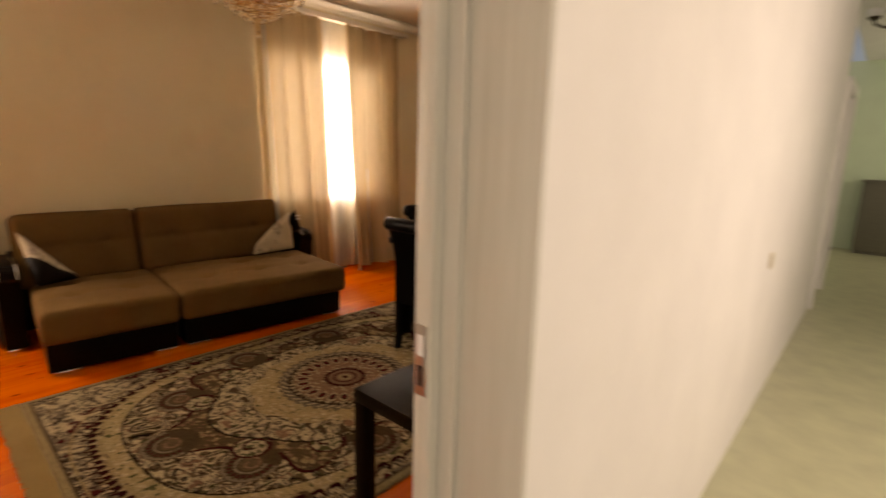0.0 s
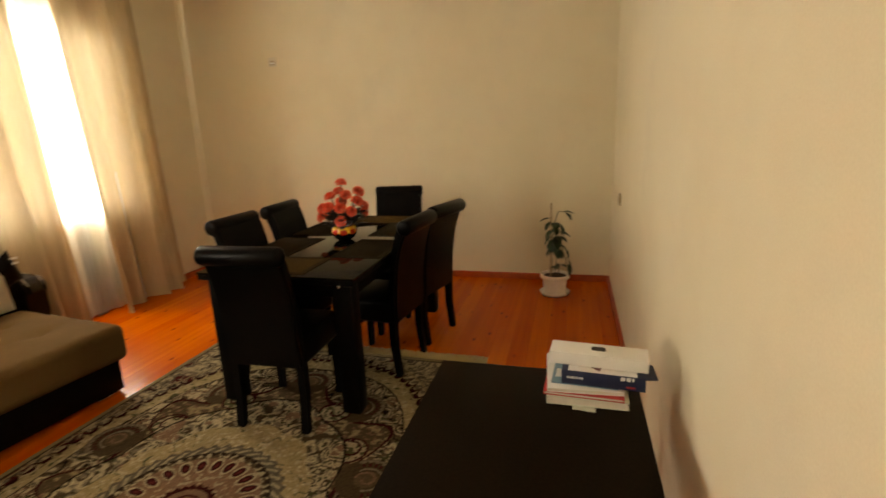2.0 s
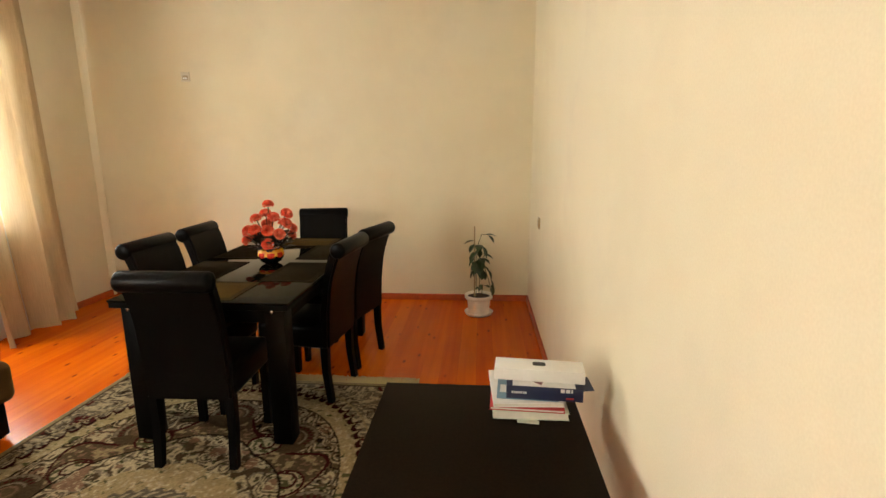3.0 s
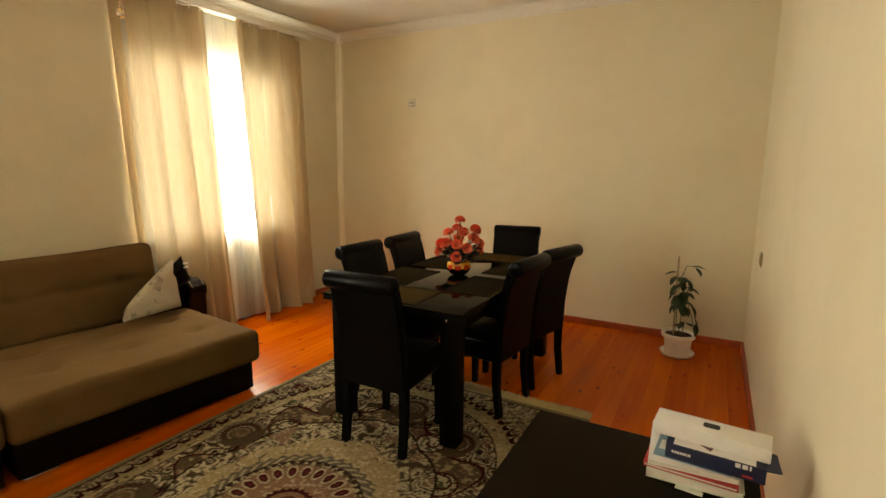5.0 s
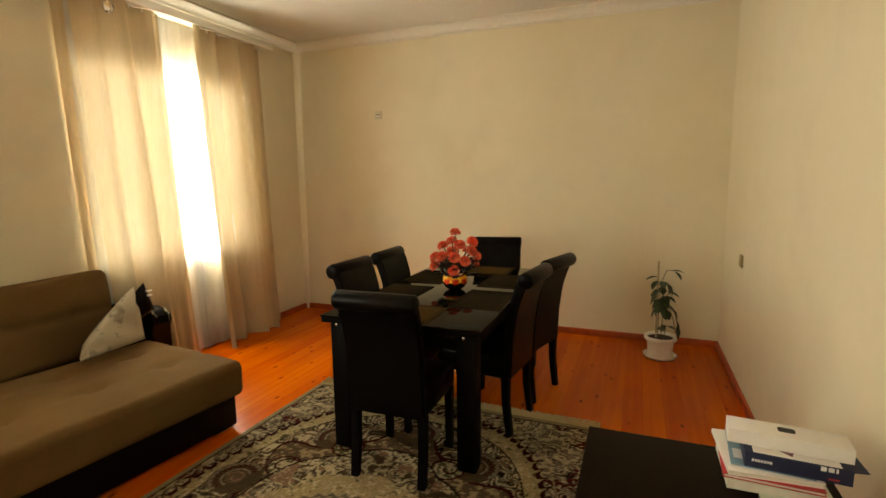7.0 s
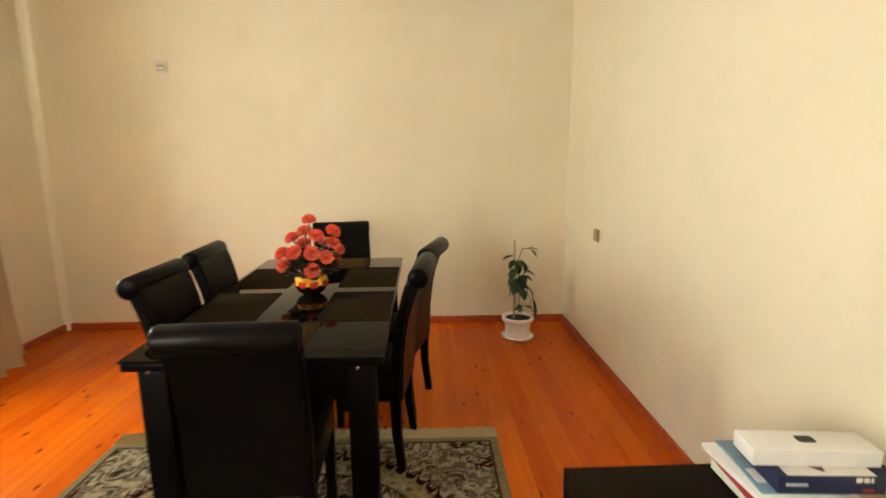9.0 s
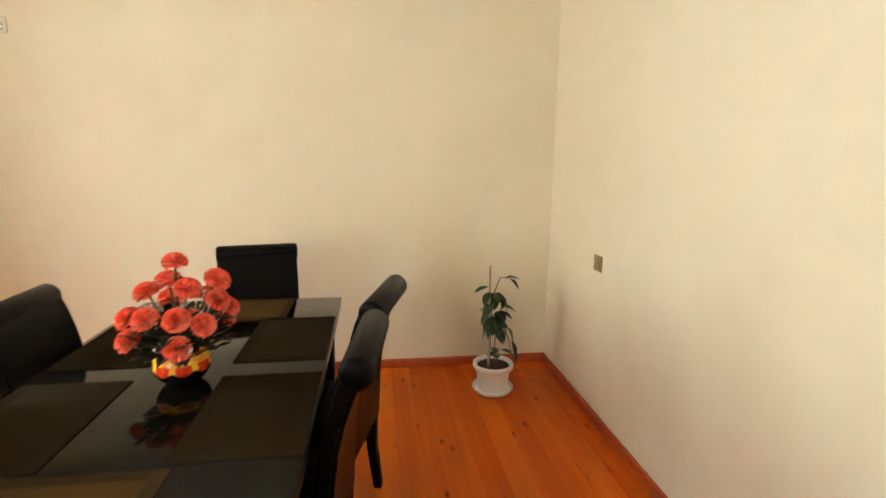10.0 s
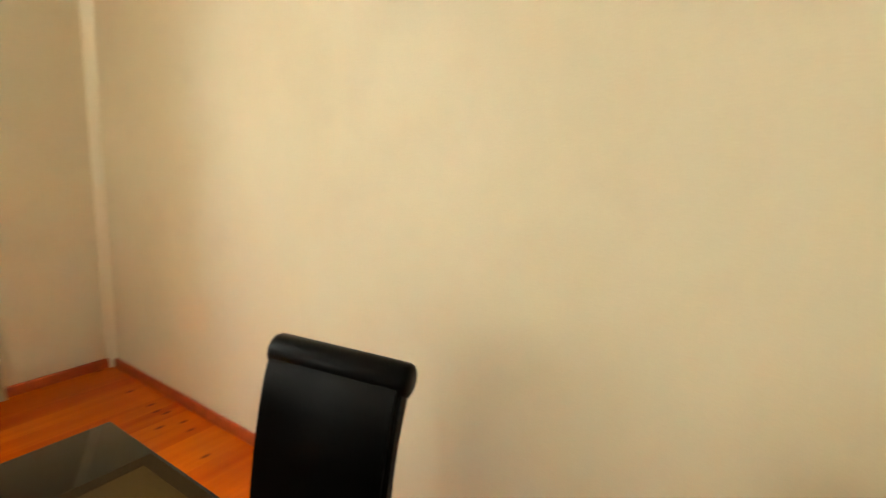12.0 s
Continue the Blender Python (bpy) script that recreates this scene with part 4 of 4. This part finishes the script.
def sofa():
    """A sofa bed: the back and arms stand along the wall, the seats are drawn out a little askew."""
    root = thing("sofa", pose(-3.07, -4.44, 0.0, 0, 0, 83.6), "olive-brown tufted fabric sofa bed on a dark brown base", "sofa")
    square = pose(-3.07, -4.44, 0.0, 0, 0, 83.6).inverted() @ pose(-3.07, -4.44, 0.0, 0, 0, 90)
    part("base", boxes(((0.0, 0.0, 0.02), (0.715, 0.86, 0.225), 0.008)), M_SOFA_DARK, root)
    part("base", boxes(((0.76, 0.0, 0.02), (1.98, 0.86, 0.225), 0.008)), M_SOFA_DARK, root)
    part("seat_cushion", padded((-0.02, -0.05, 0.2), (0.735, 0.86, 0.41), 0.045, 0.02, ((0.2, 0.28), (0.52, 0.28), (0.2, 0.6), (0.52, 0.6))), M_SOFA, root)
    part("seat_cushion", padded((0.74, -0.05, 0.2), (2.02, 0.86, 0.41), 0.045, 0.02, ((1.0, 0.28), (1.38, 0.28), (1.76, 0.28), (1.0, 0.6), (1.38, 0.6), (1.76, 0.6))), M_SOFA, root)

    def along_wall(name, bm, material, parent=root, label=""):
        bmesh.ops.transform(bm, matrix=square, verts=bm.verts)
        return part(name, bm, material, parent, label)
    for a, b, t in ((0.02, 0.775, (0.22, 0.56)), (0.785, 2.0, (1.05, 1.4, 1.75))):
        bm = padded((a, 0.74, 0.36), (b, 0.93, 0.885), 0.05, 0.02, [(x, 0.64) for x in t], top=False)
        bmesh.ops.transform(bm, matrix=Matrix.Translation((0, 0.85, 0.39)) @ pose(0, 0, 0, -8) @ Matrix.Translation((0, -0.85, -0.39)), verts=bm.verts)
        along_wall("back_cushion", bm, M_SOFA)
    along_wall("back_frame", boxes(((0.0, 0.93, 0.03), (2.13, 1.0, 0.62), 0.01)), M_SOFA_DARK)
    for a, b in ((-0.12, 0.01), (2.11, 2.25)):
        outline = [(1.0, 0.02), (1.0, 0.60), (0.70, 0.60), (0.62, 0.585), (0.585, 0.55), (0.58, 0.50), (0.60, 0.465), (0.60, 0.02)]
        bm = extrude(outline, 0, a, b)
        bmesh.ops.bevel(bm, geom=list(bm.edges), offset=0.006, segments=2, affect="EDGES")
        arm = along_wall("armrest", bm, M_SOFA_DARK)
        m = (a + b) / 2
        for d in (-0.052, 0.045):
            bm = bmesh.new()
            tube(bm, [(m + d, y, z) for y, z in ((0.80, 0.603), (0.70, 0.603), (0.618, 0.588), (0.581, 0.55), (0.576, 0.50))], 0.006, 6)
            along_wall("chrome_strip", bm, M_CHROME, arm, "chrome inlay strip")
        along_wall("foot", boxes(((a + 0.01, 0.596, 0.0), (b - 0.01, 0.66, 0.022), 0.003)), M_CHROME, root, "low chrome foot")
        along_wall("foot", boxes(((a + 0.01, 0.92, 0.0), (b - 0.01, 0.98, 0.022), 0.003)), M_CHROME, root, "low chrome foot")
    for x0, x1 in ((0.03, 0.17), (0.58, 0.70), (0.78, 0.92), (1.82, 1.95)):
        part("foot", boxes(((x0, -0.004, 0.0), (x1, 0.06, 0.022), 0.003)), M_CHROME, root, "low chrome foot")
        part("foot", boxes(((x0, 0.74, 0.0), (x1, 0.80, 0.022), 0.003)), M_CHROME, root, "low chrome foot")
    return root


sofa()


def cushion_print():
    n = Nodes("floral_cushion_print", 0.85, spec=0.2)
    v = n.add("ShaderNodeTexVoronoi", Scale=8)
    f = n.noise(30, 3)
    n.link(n.mix(0.10, n.coords((1, 1.9, 0.8)), n.add("ShaderNodeTexNoise", Scale=11, Detail=2).outputs["Color"]), v.inputs["Vector"])
    leafy = n.ramp(v.outputs["Distance"], ((0.30, grey(1)), (0.36, grey(0))))
    n.color(n.mix(leafy, (0.52, 0.46, 0.35), n.ramp(f, ((0.35, (0.26, 0.22, 0.17)), (0.65, (0.48, 0.43, 0.34))))))
    n.bump(n.noise(200, 3), 0.3, 0.001)
    return n.m


def cushion(peak, tip, heel, front, label, wrap=1.0, print_mat=None, bulge=0.0):
    """A slumped scatter cushion between its peaked corner, its far tip and its heel. Print in front, dark behind."""
    a, b, c = Vector(peak), Vector(tip), Vector(heel)
    mid = (a + b + c) / 3
    nrm = (c - b).cross(a - c).normalized()
    if nrm.dot(Vector(front)) < 0:
        nrm.negate()
    root = thing("scatter_cushion", Matrix.Translation(mid), label, "cushion", "scatter cushions on the sofa")
    n = 18

    def place(u, v, side):
        q = 0.06 + 0.94 * u
        p = b + q * ((c - b) + v * (a - c))
        swell = ((1 - (2 * u - 1) ** 4) * (1 - (2 * v - 1) ** 4)) ** 0.5
        crease = 0.007 * math.sin(11 * u + 7 * v) * swell
        deep = 0.055 if side > 0 else 0.06
        return p - mid + nrm * (side * deep * swell * (0.5 + 0.5 * u) + crease) + Vector((0, 0, 1)) * (bulge * u ** 0.35 - 0.03 * math.sin(math.pi * u)) * v * (1 - u)
    def sheet(bm, side, v0, v1):
        rows = max(2, int(n * (v1 - v0)))
        grid = [[bm.verts.new(place(i / n, v0 + (v1 - v0) * j / rows, side)) for i in range(n + 1)] for j in range(rows + 1)]
        for p, q in zip(grid, grid[1:]):
            for i in range(n):
                bm.faces.new((p[i], p[i + 1], q[i + 1], q[i]))
    face, rear = bmesh.new(), bmesh.new()
    sheet(face, 1, 0, 1)
    sheet(rear, -1, 0, wrap)
    if wrap < 1:
        sheet(face, -1, wrap, 1)
    part("printed_side" if print_mat is None else "front_side", face, print_mat or M_PRINT, root, "cream floral print" if print_mat is None else "", smooth=180)
    part("dark_side", rear, M_SOFA_DARK, root, "dark brown leatherette back", smooth=180)
    return root


M_PRINT = cushion_print()
cushion((-3.66, -2.44, 0.79), (-3.60, -2.87, 0.44), (-3.60, -2.44, 0.45), (1, -0.3, 0.2), "cream floral cushion leaning on the sofa's armrest", bulge=0.14)
cushion((-3.86, -4.40, 0.78), (-3.65, -4.11, 0.45), (-3.60, -4.37, 0.44), (-1, 0.2, -0.5), "cream floral cushion slumped against the sofa's other armrest", 0.52)
DARK_CUSHION = cushion((-3.63, -2.395, 0.81), (-3.70, -2.72, 0.47), (-3.62, -2.34, 0.62), (1, -0.3, 0.2), "dark brown leatherette cushion with two white stripes, behind the printed one", 1.0, M_SOFA_DARK)
for z in (0.755, 0.725):
    part("stripe", boxes(((-0.008, -0.030, -0.005), (0.010, 0.006, 0.005), 0.002)), M_POT, DARK_CUSHION, "white woven stripe").location = Vector((-3.600, -2.375, z)) - DARK_CUSHION.location


# ---- coffee table and what lies on it ----
CT = ((-0.812, -3.925), (-0.115, -2.85), 0.558)


def coffee_table():
    (x0, y0), (x1, y1), z = CT
    root = thing("coffee_table", pose(0, 0, 0), "low black-brown square-legged table against the wall", "table")
    part("tabletop", boxes(((x0, y0, z - 0.05), (x1, y1, z), 0.0025)), M_COFFEE, root)
    for x in (x0, x1 - 0.055):
        for y in (y0, y1 - 0.055):
            part("leg", boxes(((x + 0.001, y + 0.001, 0.0), (x + 0.054, y + 0.054, z - 0.05), 0.002)), M_COFFEE, root)


coffee_table()


def paper(name, col, var=0.06):
    return plain(name, col, 0.6, var=var, scale=40, bump=0.05)


M_PAGES = paper("page_edges", (0.66, 0.63, 0.55))
M_RED = paper("red_cover", (0.42, 0.03, 0.03))
M_GREENISH = paper("pale_green_cover", (0.62, 0.66, 0.55))
M_WHITECARD = paper("white_card", (0.78, 0.76, 0.73), 0.02)
M_NAVY = paper("navy_card", (0.005, 0.010, 0.045))
M_SLATE = paper("slate_blue_cover", (0.17, 0.27, 0.34))
M_INK = paper("black_print", (0.02, 0.015, 0.015))
M_DUSK = paper("dark_violet_print", (0.13, 0.04, 0.05))


def book(name, x, y, z, lx, ly, h, rz, cover, label, category="book"):
    root = thing(name, pose(x, y, z, 0, 0, rz), label, category, "stack on the low table" if category == "book" else "")
    t = 0.0025
    part("page_block", boxes(((-lx / 2 + 0.003, -ly / 2 + 0.003, t), (lx / 2 - 0.004, ly / 2 - 0.003, h - t))), M_PAGES, root)
    part("cover", boxes(((-lx / 2, -ly / 2, 0), (lx / 2, ly / 2, t), 0.0006), ((-lx / 2, -ly / 2, h - t), (lx / 2, ly / 2, h), 0.0006), ((-lx / 2, -ly / 2, t), (-lx / 2 + 0.003, ly / 2, h - t))), cover, root)
    return root


def stack():
    z = CT[2] + 0.0005
    slip = thing("paper_slip", pose(-0.285, -3.10, z, 0, 0, -5), "crumpled pale paper slip under the books", "paper")
    part("sheet", boxes(((-0.045, -0.012, 0), (0.022, 0.1, 0.0015), 0.0004), ((-0.005, -0.016, 0.0015), (0.026, 0.004, 0.0042), 0.001)), M_GREENISH, slip)
    z += 0.0045
    book("book", -0.285, -2.985, z, 0.25, 0.22, 0.026, 0, M_GREENISH, "pale green-white thick book at the bottom of a stack")
    book("book", -0.292, -2.975, z + 0.0265, 0.245, 0.235, 0.012, -3, M_RED, "red thin book in a stack")
    book("book", -0.297, -2.96, z + 0.039, 0.235, 0.25, 0.014, 3, M_WHITECARD, "white magazine in a stack of books")
    folder = thing("folder", pose(-0.30, -2.955, z + 0.0535, 0, 0, -4), "slate blue card folder in a stack of books", "folder")
    part("card", boxes(((-0.09, -0.11, 0), (0.115, 0.11, 0.006), 0.001)), M_SLATE, folder)
    part("slip", boxes(((-0.08, -0.075, 0.006), (-0.055, -0.02, 0.0068))), M_WHITECARD, folder, "white label")
    bx = thing("navy_box", pose(-0.235, -2.99, z + 0.06, 0, 0, -4), "navy blue packaging box with white lettering", "box")
    part("carton", boxes(((-0.125, -0.085, 0), (0.125, 0.085, 0.046), 0.002)), M_NAVY, bx)
    part("top_label", boxes(((-0.105, -0.082, 0.046), (0.1, 0.05, 0.0467))), M_WHITECARD, bx, "white printed top")
    part("print", extrude([(-0.055, -0.035), (0.0, -0.035), (-0.01, -0.07)], 2, 0.0467, 0.0473), M_DUSK, bx, "wine red printed triangle")
    bm = bmesh.new()
    at = -0.108
    for w in (0.006, 0.005, 0.007, 0.005, 0.006, 0.004, 0.007):
        box(bm, (at, -0.0857, 0.020), (at + w, -0.0848, 0.0275))
        at += w + 0.0016
    part("lettering", bm, M_WHITECARD, bx, "small white lettering")
    bm = bmesh.new()
    for x, w in ((0.052, 0.013), (0.069, 0.013), (0.086, 0.005)):
        box(bm, (x, -0.0857, 0.031), (x + w, -0.0848, 0.0435))
    part("logo", bm, M_WHITECARD, bx, "bold white letters")
    part("flap", extrude([(0.122, 0.03), (0.150, 0.02), (0.160, -0.075), (0.122, -0.084)], 2, 0.040, 0.0425), M_NAVY, bx, "dark flap sticking out")
    part("badge", boxes(((0.07, -0.0857, 0.008), (0.095, -0.0848, 0.014))), M_RED, bx)
    lid = thing("white_box", pose(-0.252, -2.995, z + 0.108, 0.0, 0, -5), "long white cardboard box with a black mark", "box")
    part("carton", boxes(((-0.15, -0.045, 0), (0.15, 0.045, 0.042), 0.002)), M_WHITECARD, lid)
    round_mark = [(sx * 0.014 + 0.008 * math.cos(a), 0.006 + sy * 0.007 + 0.008 * math.sin(a)) for sx, sy, a0 in ((1, 1, 0), (-1, 1, 90), (-1, -1, 180), (1, -1, 270)) for a in (radians(a0 + 22.5 * q) for q in range(5))]
    part("mark", extrude(round_mark, 2, 0.042, 0.0426), M_INK, lid, "black rounded printed mark")


stack()


# ---- under the window ----
# Stands for a grey-blue upright below the sill whose use is unknown.
def sill_box():
    root = thing("pipe_casing", pose(WX + 0.002, -1.45, 0.0), "narrow grey upright piece under the window sill", "pipe casing")
    part("casing", boxes(((0, -0.045, 0.0), (0.024, 0.045, 0.83), 0.003)), M_CASING, root)
    part("cap", boxes(((0, -0.05, 0.83), (0.03, 0.05, 0.839), 0.002)), M_PVC, root)


M_CASING = plain("slate_grey_paint", (0.16, 0.19, 0.20), 0.6)
sill_box()


# ---- fittings on the walls ----
M_PLATE = plain("aged_ivory_plastic", (0.30, 0.215, 0.085), 0.4, var=0.05)
M_PLATE_WHITE = plain("white_plate_plastic", (0.66, 0.61, 0.49), 0.4, var=0.03)
M_RECESS = plain("grey_recess_plastic", (0.42, 0.36, 0.25), 0.5, var=0.05)


def wall_switch():
    root = thing("light_switch", pose(-0.0005, -0.76, 0.868), "ivory plastic light switch on the wallpaper", "switch")
    part("plate", boxes(((-0.010, -0.042, -0.042), (0, 0.042, 0.042), 0.003)), M_PLATE, root)
    part("rocker", boxes(((-0.014, -0.026, -0.028), (-0.0095, 0.026, 0.028), 0.002)), M_PLATE, root)


def wall_plate():
    root = thing("wall_socket", pose(-3.18, -0.0005, 2.095), "small white socket plate high on the wall", "socket")
    part("plate", boxes(((-0.042, -0.011, -0.042), (0.042, 0, 0.042), 0.003)), M_PLATE_WHITE, root)
    part("recess", boxes(((-0.026, -0.0125, -0.03), (0.026, -0.0105, 0.012), 0.001)), M_RECESS, root)
    part("insert", boxes(((-0.02, -0.014, -0.02), (0.02, -0.012, -0.006), 0.001)), M_PVC, root)


wall_switch()
wall_plate()


# ---- chandelier ----
def chandelier():
    cx, cy = -2.34, -3.39
    root = thing("chandelier", pose(cx, cy, 0), "gilt crystal chandelier with hanging glass drops", "chandelier")
    part("canopy", lathe([(0.02, CZ - 0.05), (0.06, CZ - 0.03), (0.065, CZ - 0.002)], 24), M_BRASS, root)
    bm = bmesh.new()
    tube(bm, [(0, 0, 2.48), (0, 0, CZ - 0.04)], 0.008, 10)
    part("stem", bm, M_BRASS, root)
    part("body", lathe([(0.008, 2.19), (0.035, 2.22), (0.05, 2.27), (0.025, 2.33), (0.03, 2.4), (0.015, 2.48), (0.01, 2.5)], 20), M_BRASS, root)
    drop = mesh_of("crystal_drop", lathe([(0.0015, -0.042), (0.009, -0.030), (0.011, -0.022), (0.005, -0.006), (0.002, 0.0)], 6), M_CRYSTAL, 0)
    ball = mesh_of("crystal_ball", lathe([(0.004, -0.024), (0.012, -0.018), (0.016, 0.0), (0.012, 0.012), (0.004, 0.018)], 8), M_CRYSTAL, 0)

    def hang(me, x, y, z):
        ob = new(me.name, me)
        ob.parent = root
        ob.location = (x, y, z)
    rnd = random.Random(4)
    for k in range(8):
        a = 2 * math.pi * k / 8
        c, s = math.cos(a), math.sin(a)
        bm = bmesh.new()
        tube(bm, [(0.03 * c, 0.03 * s, 2.28), (0.12 * c, 0.12 * s, 2.21), (0.22 * c, 0.22 * s, 2.23), (0.25 * c, 0.25 * s, 2.31)], 0.006, 8)
        part("arm", bm, M_BRASS, root)
        part("cup", lathe([(0.01, 2.305), (0.045, 2.32), (0.05, 2.33), (0.018, 2.335)], 14), M_BRASS, root).location = (0.25 * c, 0.25 * s, 0)
        part("candle_tube", lathe([(0.012, 2.335), (0.012, 2.42), (0.006, 2.425)], 10), M_POT, root).location = (0.25 * c, 0.25 * s, 0)
        part("bulb", lathe([(0.006, 2.425), (0.016, 2.45), (0.008, 2.485), (0.001, 2.5)], 10), M_CRYSTAL, root).location = (0.25 * c, 0.25 * s, 0)
        for r, z in ((0.25, 2.31), (0.22, 2.265), (0.28, 2.322)):
            hang(drop, r * c, r * s, z)
        hang(drop, 0.235 * c, 0.235 * s, 2.215 + 0.01)
        for q in range(1, 5):
            b = a + 2 * math.pi / 8 * q / 5
            hang(drop, 0.25 * math.cos(b), 0.25 * math.sin(b), 2.275 - 0.018 * math.sin(math.pi * q / 5))
    for r, z, n in ((0.17, 2.205, 14), (0.12, 2.17, 11), (0.07, 2.14, 8)):
        bm = bmesh.new()
        pts = [(r * math.cos(2 * math.pi * k / 24), r * math.sin(2 * math.pi * k / 24), z) for k in range(25)]
        tube(bm, pts, 0.003, 5)
        for k in range(4):
            c, s = math.cos(math.pi * k / 2 + 0.4), math.sin(math.pi * k / 2 + 0.4)
            tube(bm, [(r * c, r * s, z), (0.03 * c, 0.03 * s, 2.23)], 0.002, 4)
        part("ring", bm, M_BRASS, root)
        for k in range(n):
            a = 2 * math.pi * k / n
            hang(drop, r * math.cos(a), r * math.sin(a), z - 0.002)
    bm = bmesh.new()
    tube(bm, [(0, 0, 2.03), (0, 0, 2.2)], 0.002, 5)
    part("finial_wire", bm, M_BRASS, root)
    hang(ball, 0, 0, 2.03)


chandelier()


# ---- corridor things ----
def corridor():
    root = tagged(new("door_casing"), "white door casing further along the corridor", "door casing", kind="structure")
    part("casing", boxes(((ET - 0.16, 0.755, 0), (ET + 0.03, 0.86, 2.12), 0.004)), M_WHITE, root)
    part("casing", boxes(((ET - 0.16, 1.75, 0), (ET + 0.03, 1.85, 2.12), 0.004)), M_WHITE, root)
    part("casing", boxes(((ET - 0.16, 0.86, 2.02), (ET + 0.03, 1.75, 2.12), 0.004)), M_WHITE, root)
    cab = thing("cabinet", pose(0.9, 5.0, 0), "dark grey-brown low cabinet at the corridor's end", "cabinet")
    part("body", boxes(((-0.65, -0.2, 0.06), (0.9, 0.19, 1.08), 0.005)), M_SHADE, cab)
    part("top", boxes(((-0.67, -0.22, 1.08), (0.92, 0.19, 1.11), 0.004)), M_SHADE, cab)
    part("plinth", boxes(((-0.63, -0.16, 0), (0.88, 0.18, 0.06))), M_SHADE, cab)
    lamp = thing("ceiling_lamp", pose(0.40, 1.2, CZ), "dark bronze corridor lamp with curled arms, unlit", "lamp")
    part("rose", lathe([(0.05, 0), (0.055, -0.012), (0.03, -0.03), (0.012, -0.034)], 24), M_BRONZE, lamp)
    part("stem", tube(bmesh.new(), [(0, 0, -0.03), (0, 0, -0.30)], 0.009, 10), M_BRONZE, lamp)
    for k in range(5):
        c, s = math.cos(math.pi + 1.2566 * k), math.sin(math.pi + 1.2566 * k)
        part("arm", tube(bmesh.new(), [(q * c, q * s, z) for q, z in ((0.0, -0.29), (0.06, -0.315), (0.13, -0.30), (0.19, -0.265), (0.205, -0.235))], 0.010, 8), M_BRONZE, lamp)
        part("cup", lathe([(0.012, -0.24), (0.04, -0.225), (0.05, -0.205), (0.046, -0.205), (0.02, -0.222)], 16), M_BRONZE, lamp).location = (0.2 * c, 0.2 * s, 0)
        part("shade", lathe([(0.02, -0.22), (0.05, -0.19), (0.058, -0.14), (0.054, -0.14), (0.046, -0.188), (0.016, -0.215)], 20), M_PVC, lamp, "white glass shade").location = (0.2 * c, 0.2 * s, 0)
    sw = thing("light_switch", pose(ET + 0.0005, -1.97, 0.89), "white light switch on the corridor wall", "switch")
    part("plate", boxes(((0, -0.04, -0.04), (0.01, 0.04, 0.04), 0.003)), M_PLATE_WHITE, sw)
    part("rocker", boxes(((0.0095, -0.025, -0.027), (0.013, 0.025, 0.027), 0.002)), M_PLATE_WHITE, sw)


M_BRONZE = plain("dark_bronze", (0.06, 0.045, 0.03), 0.4, 0.8, 0.15)
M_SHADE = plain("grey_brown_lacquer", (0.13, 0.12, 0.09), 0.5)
corridor()


# ---- floor boards ----
def boards():
    wide = 0.12
    n = int(round((0.0 - WX) / wide))
    wide = -WX / n
    half = wide / 2 - 0.0002
    L = -SY / 2
    outline = [(-half, -0.022), (half, -0.022), (half, -0.0004), (half - 0.0004, 0), (-half + 0.0004, 0), (-half, -0.0004)]
    me = mesh_of("plank", extrude([(x, z) for x, z in outline], 1, -L, L), M_PLANK)
    for k in range(n):
        ob = new("plank", me)
        ob.parent = subfloor
        ob.location = (WX + (k + 0.5) * wide, SY / 2, 0)


boards()
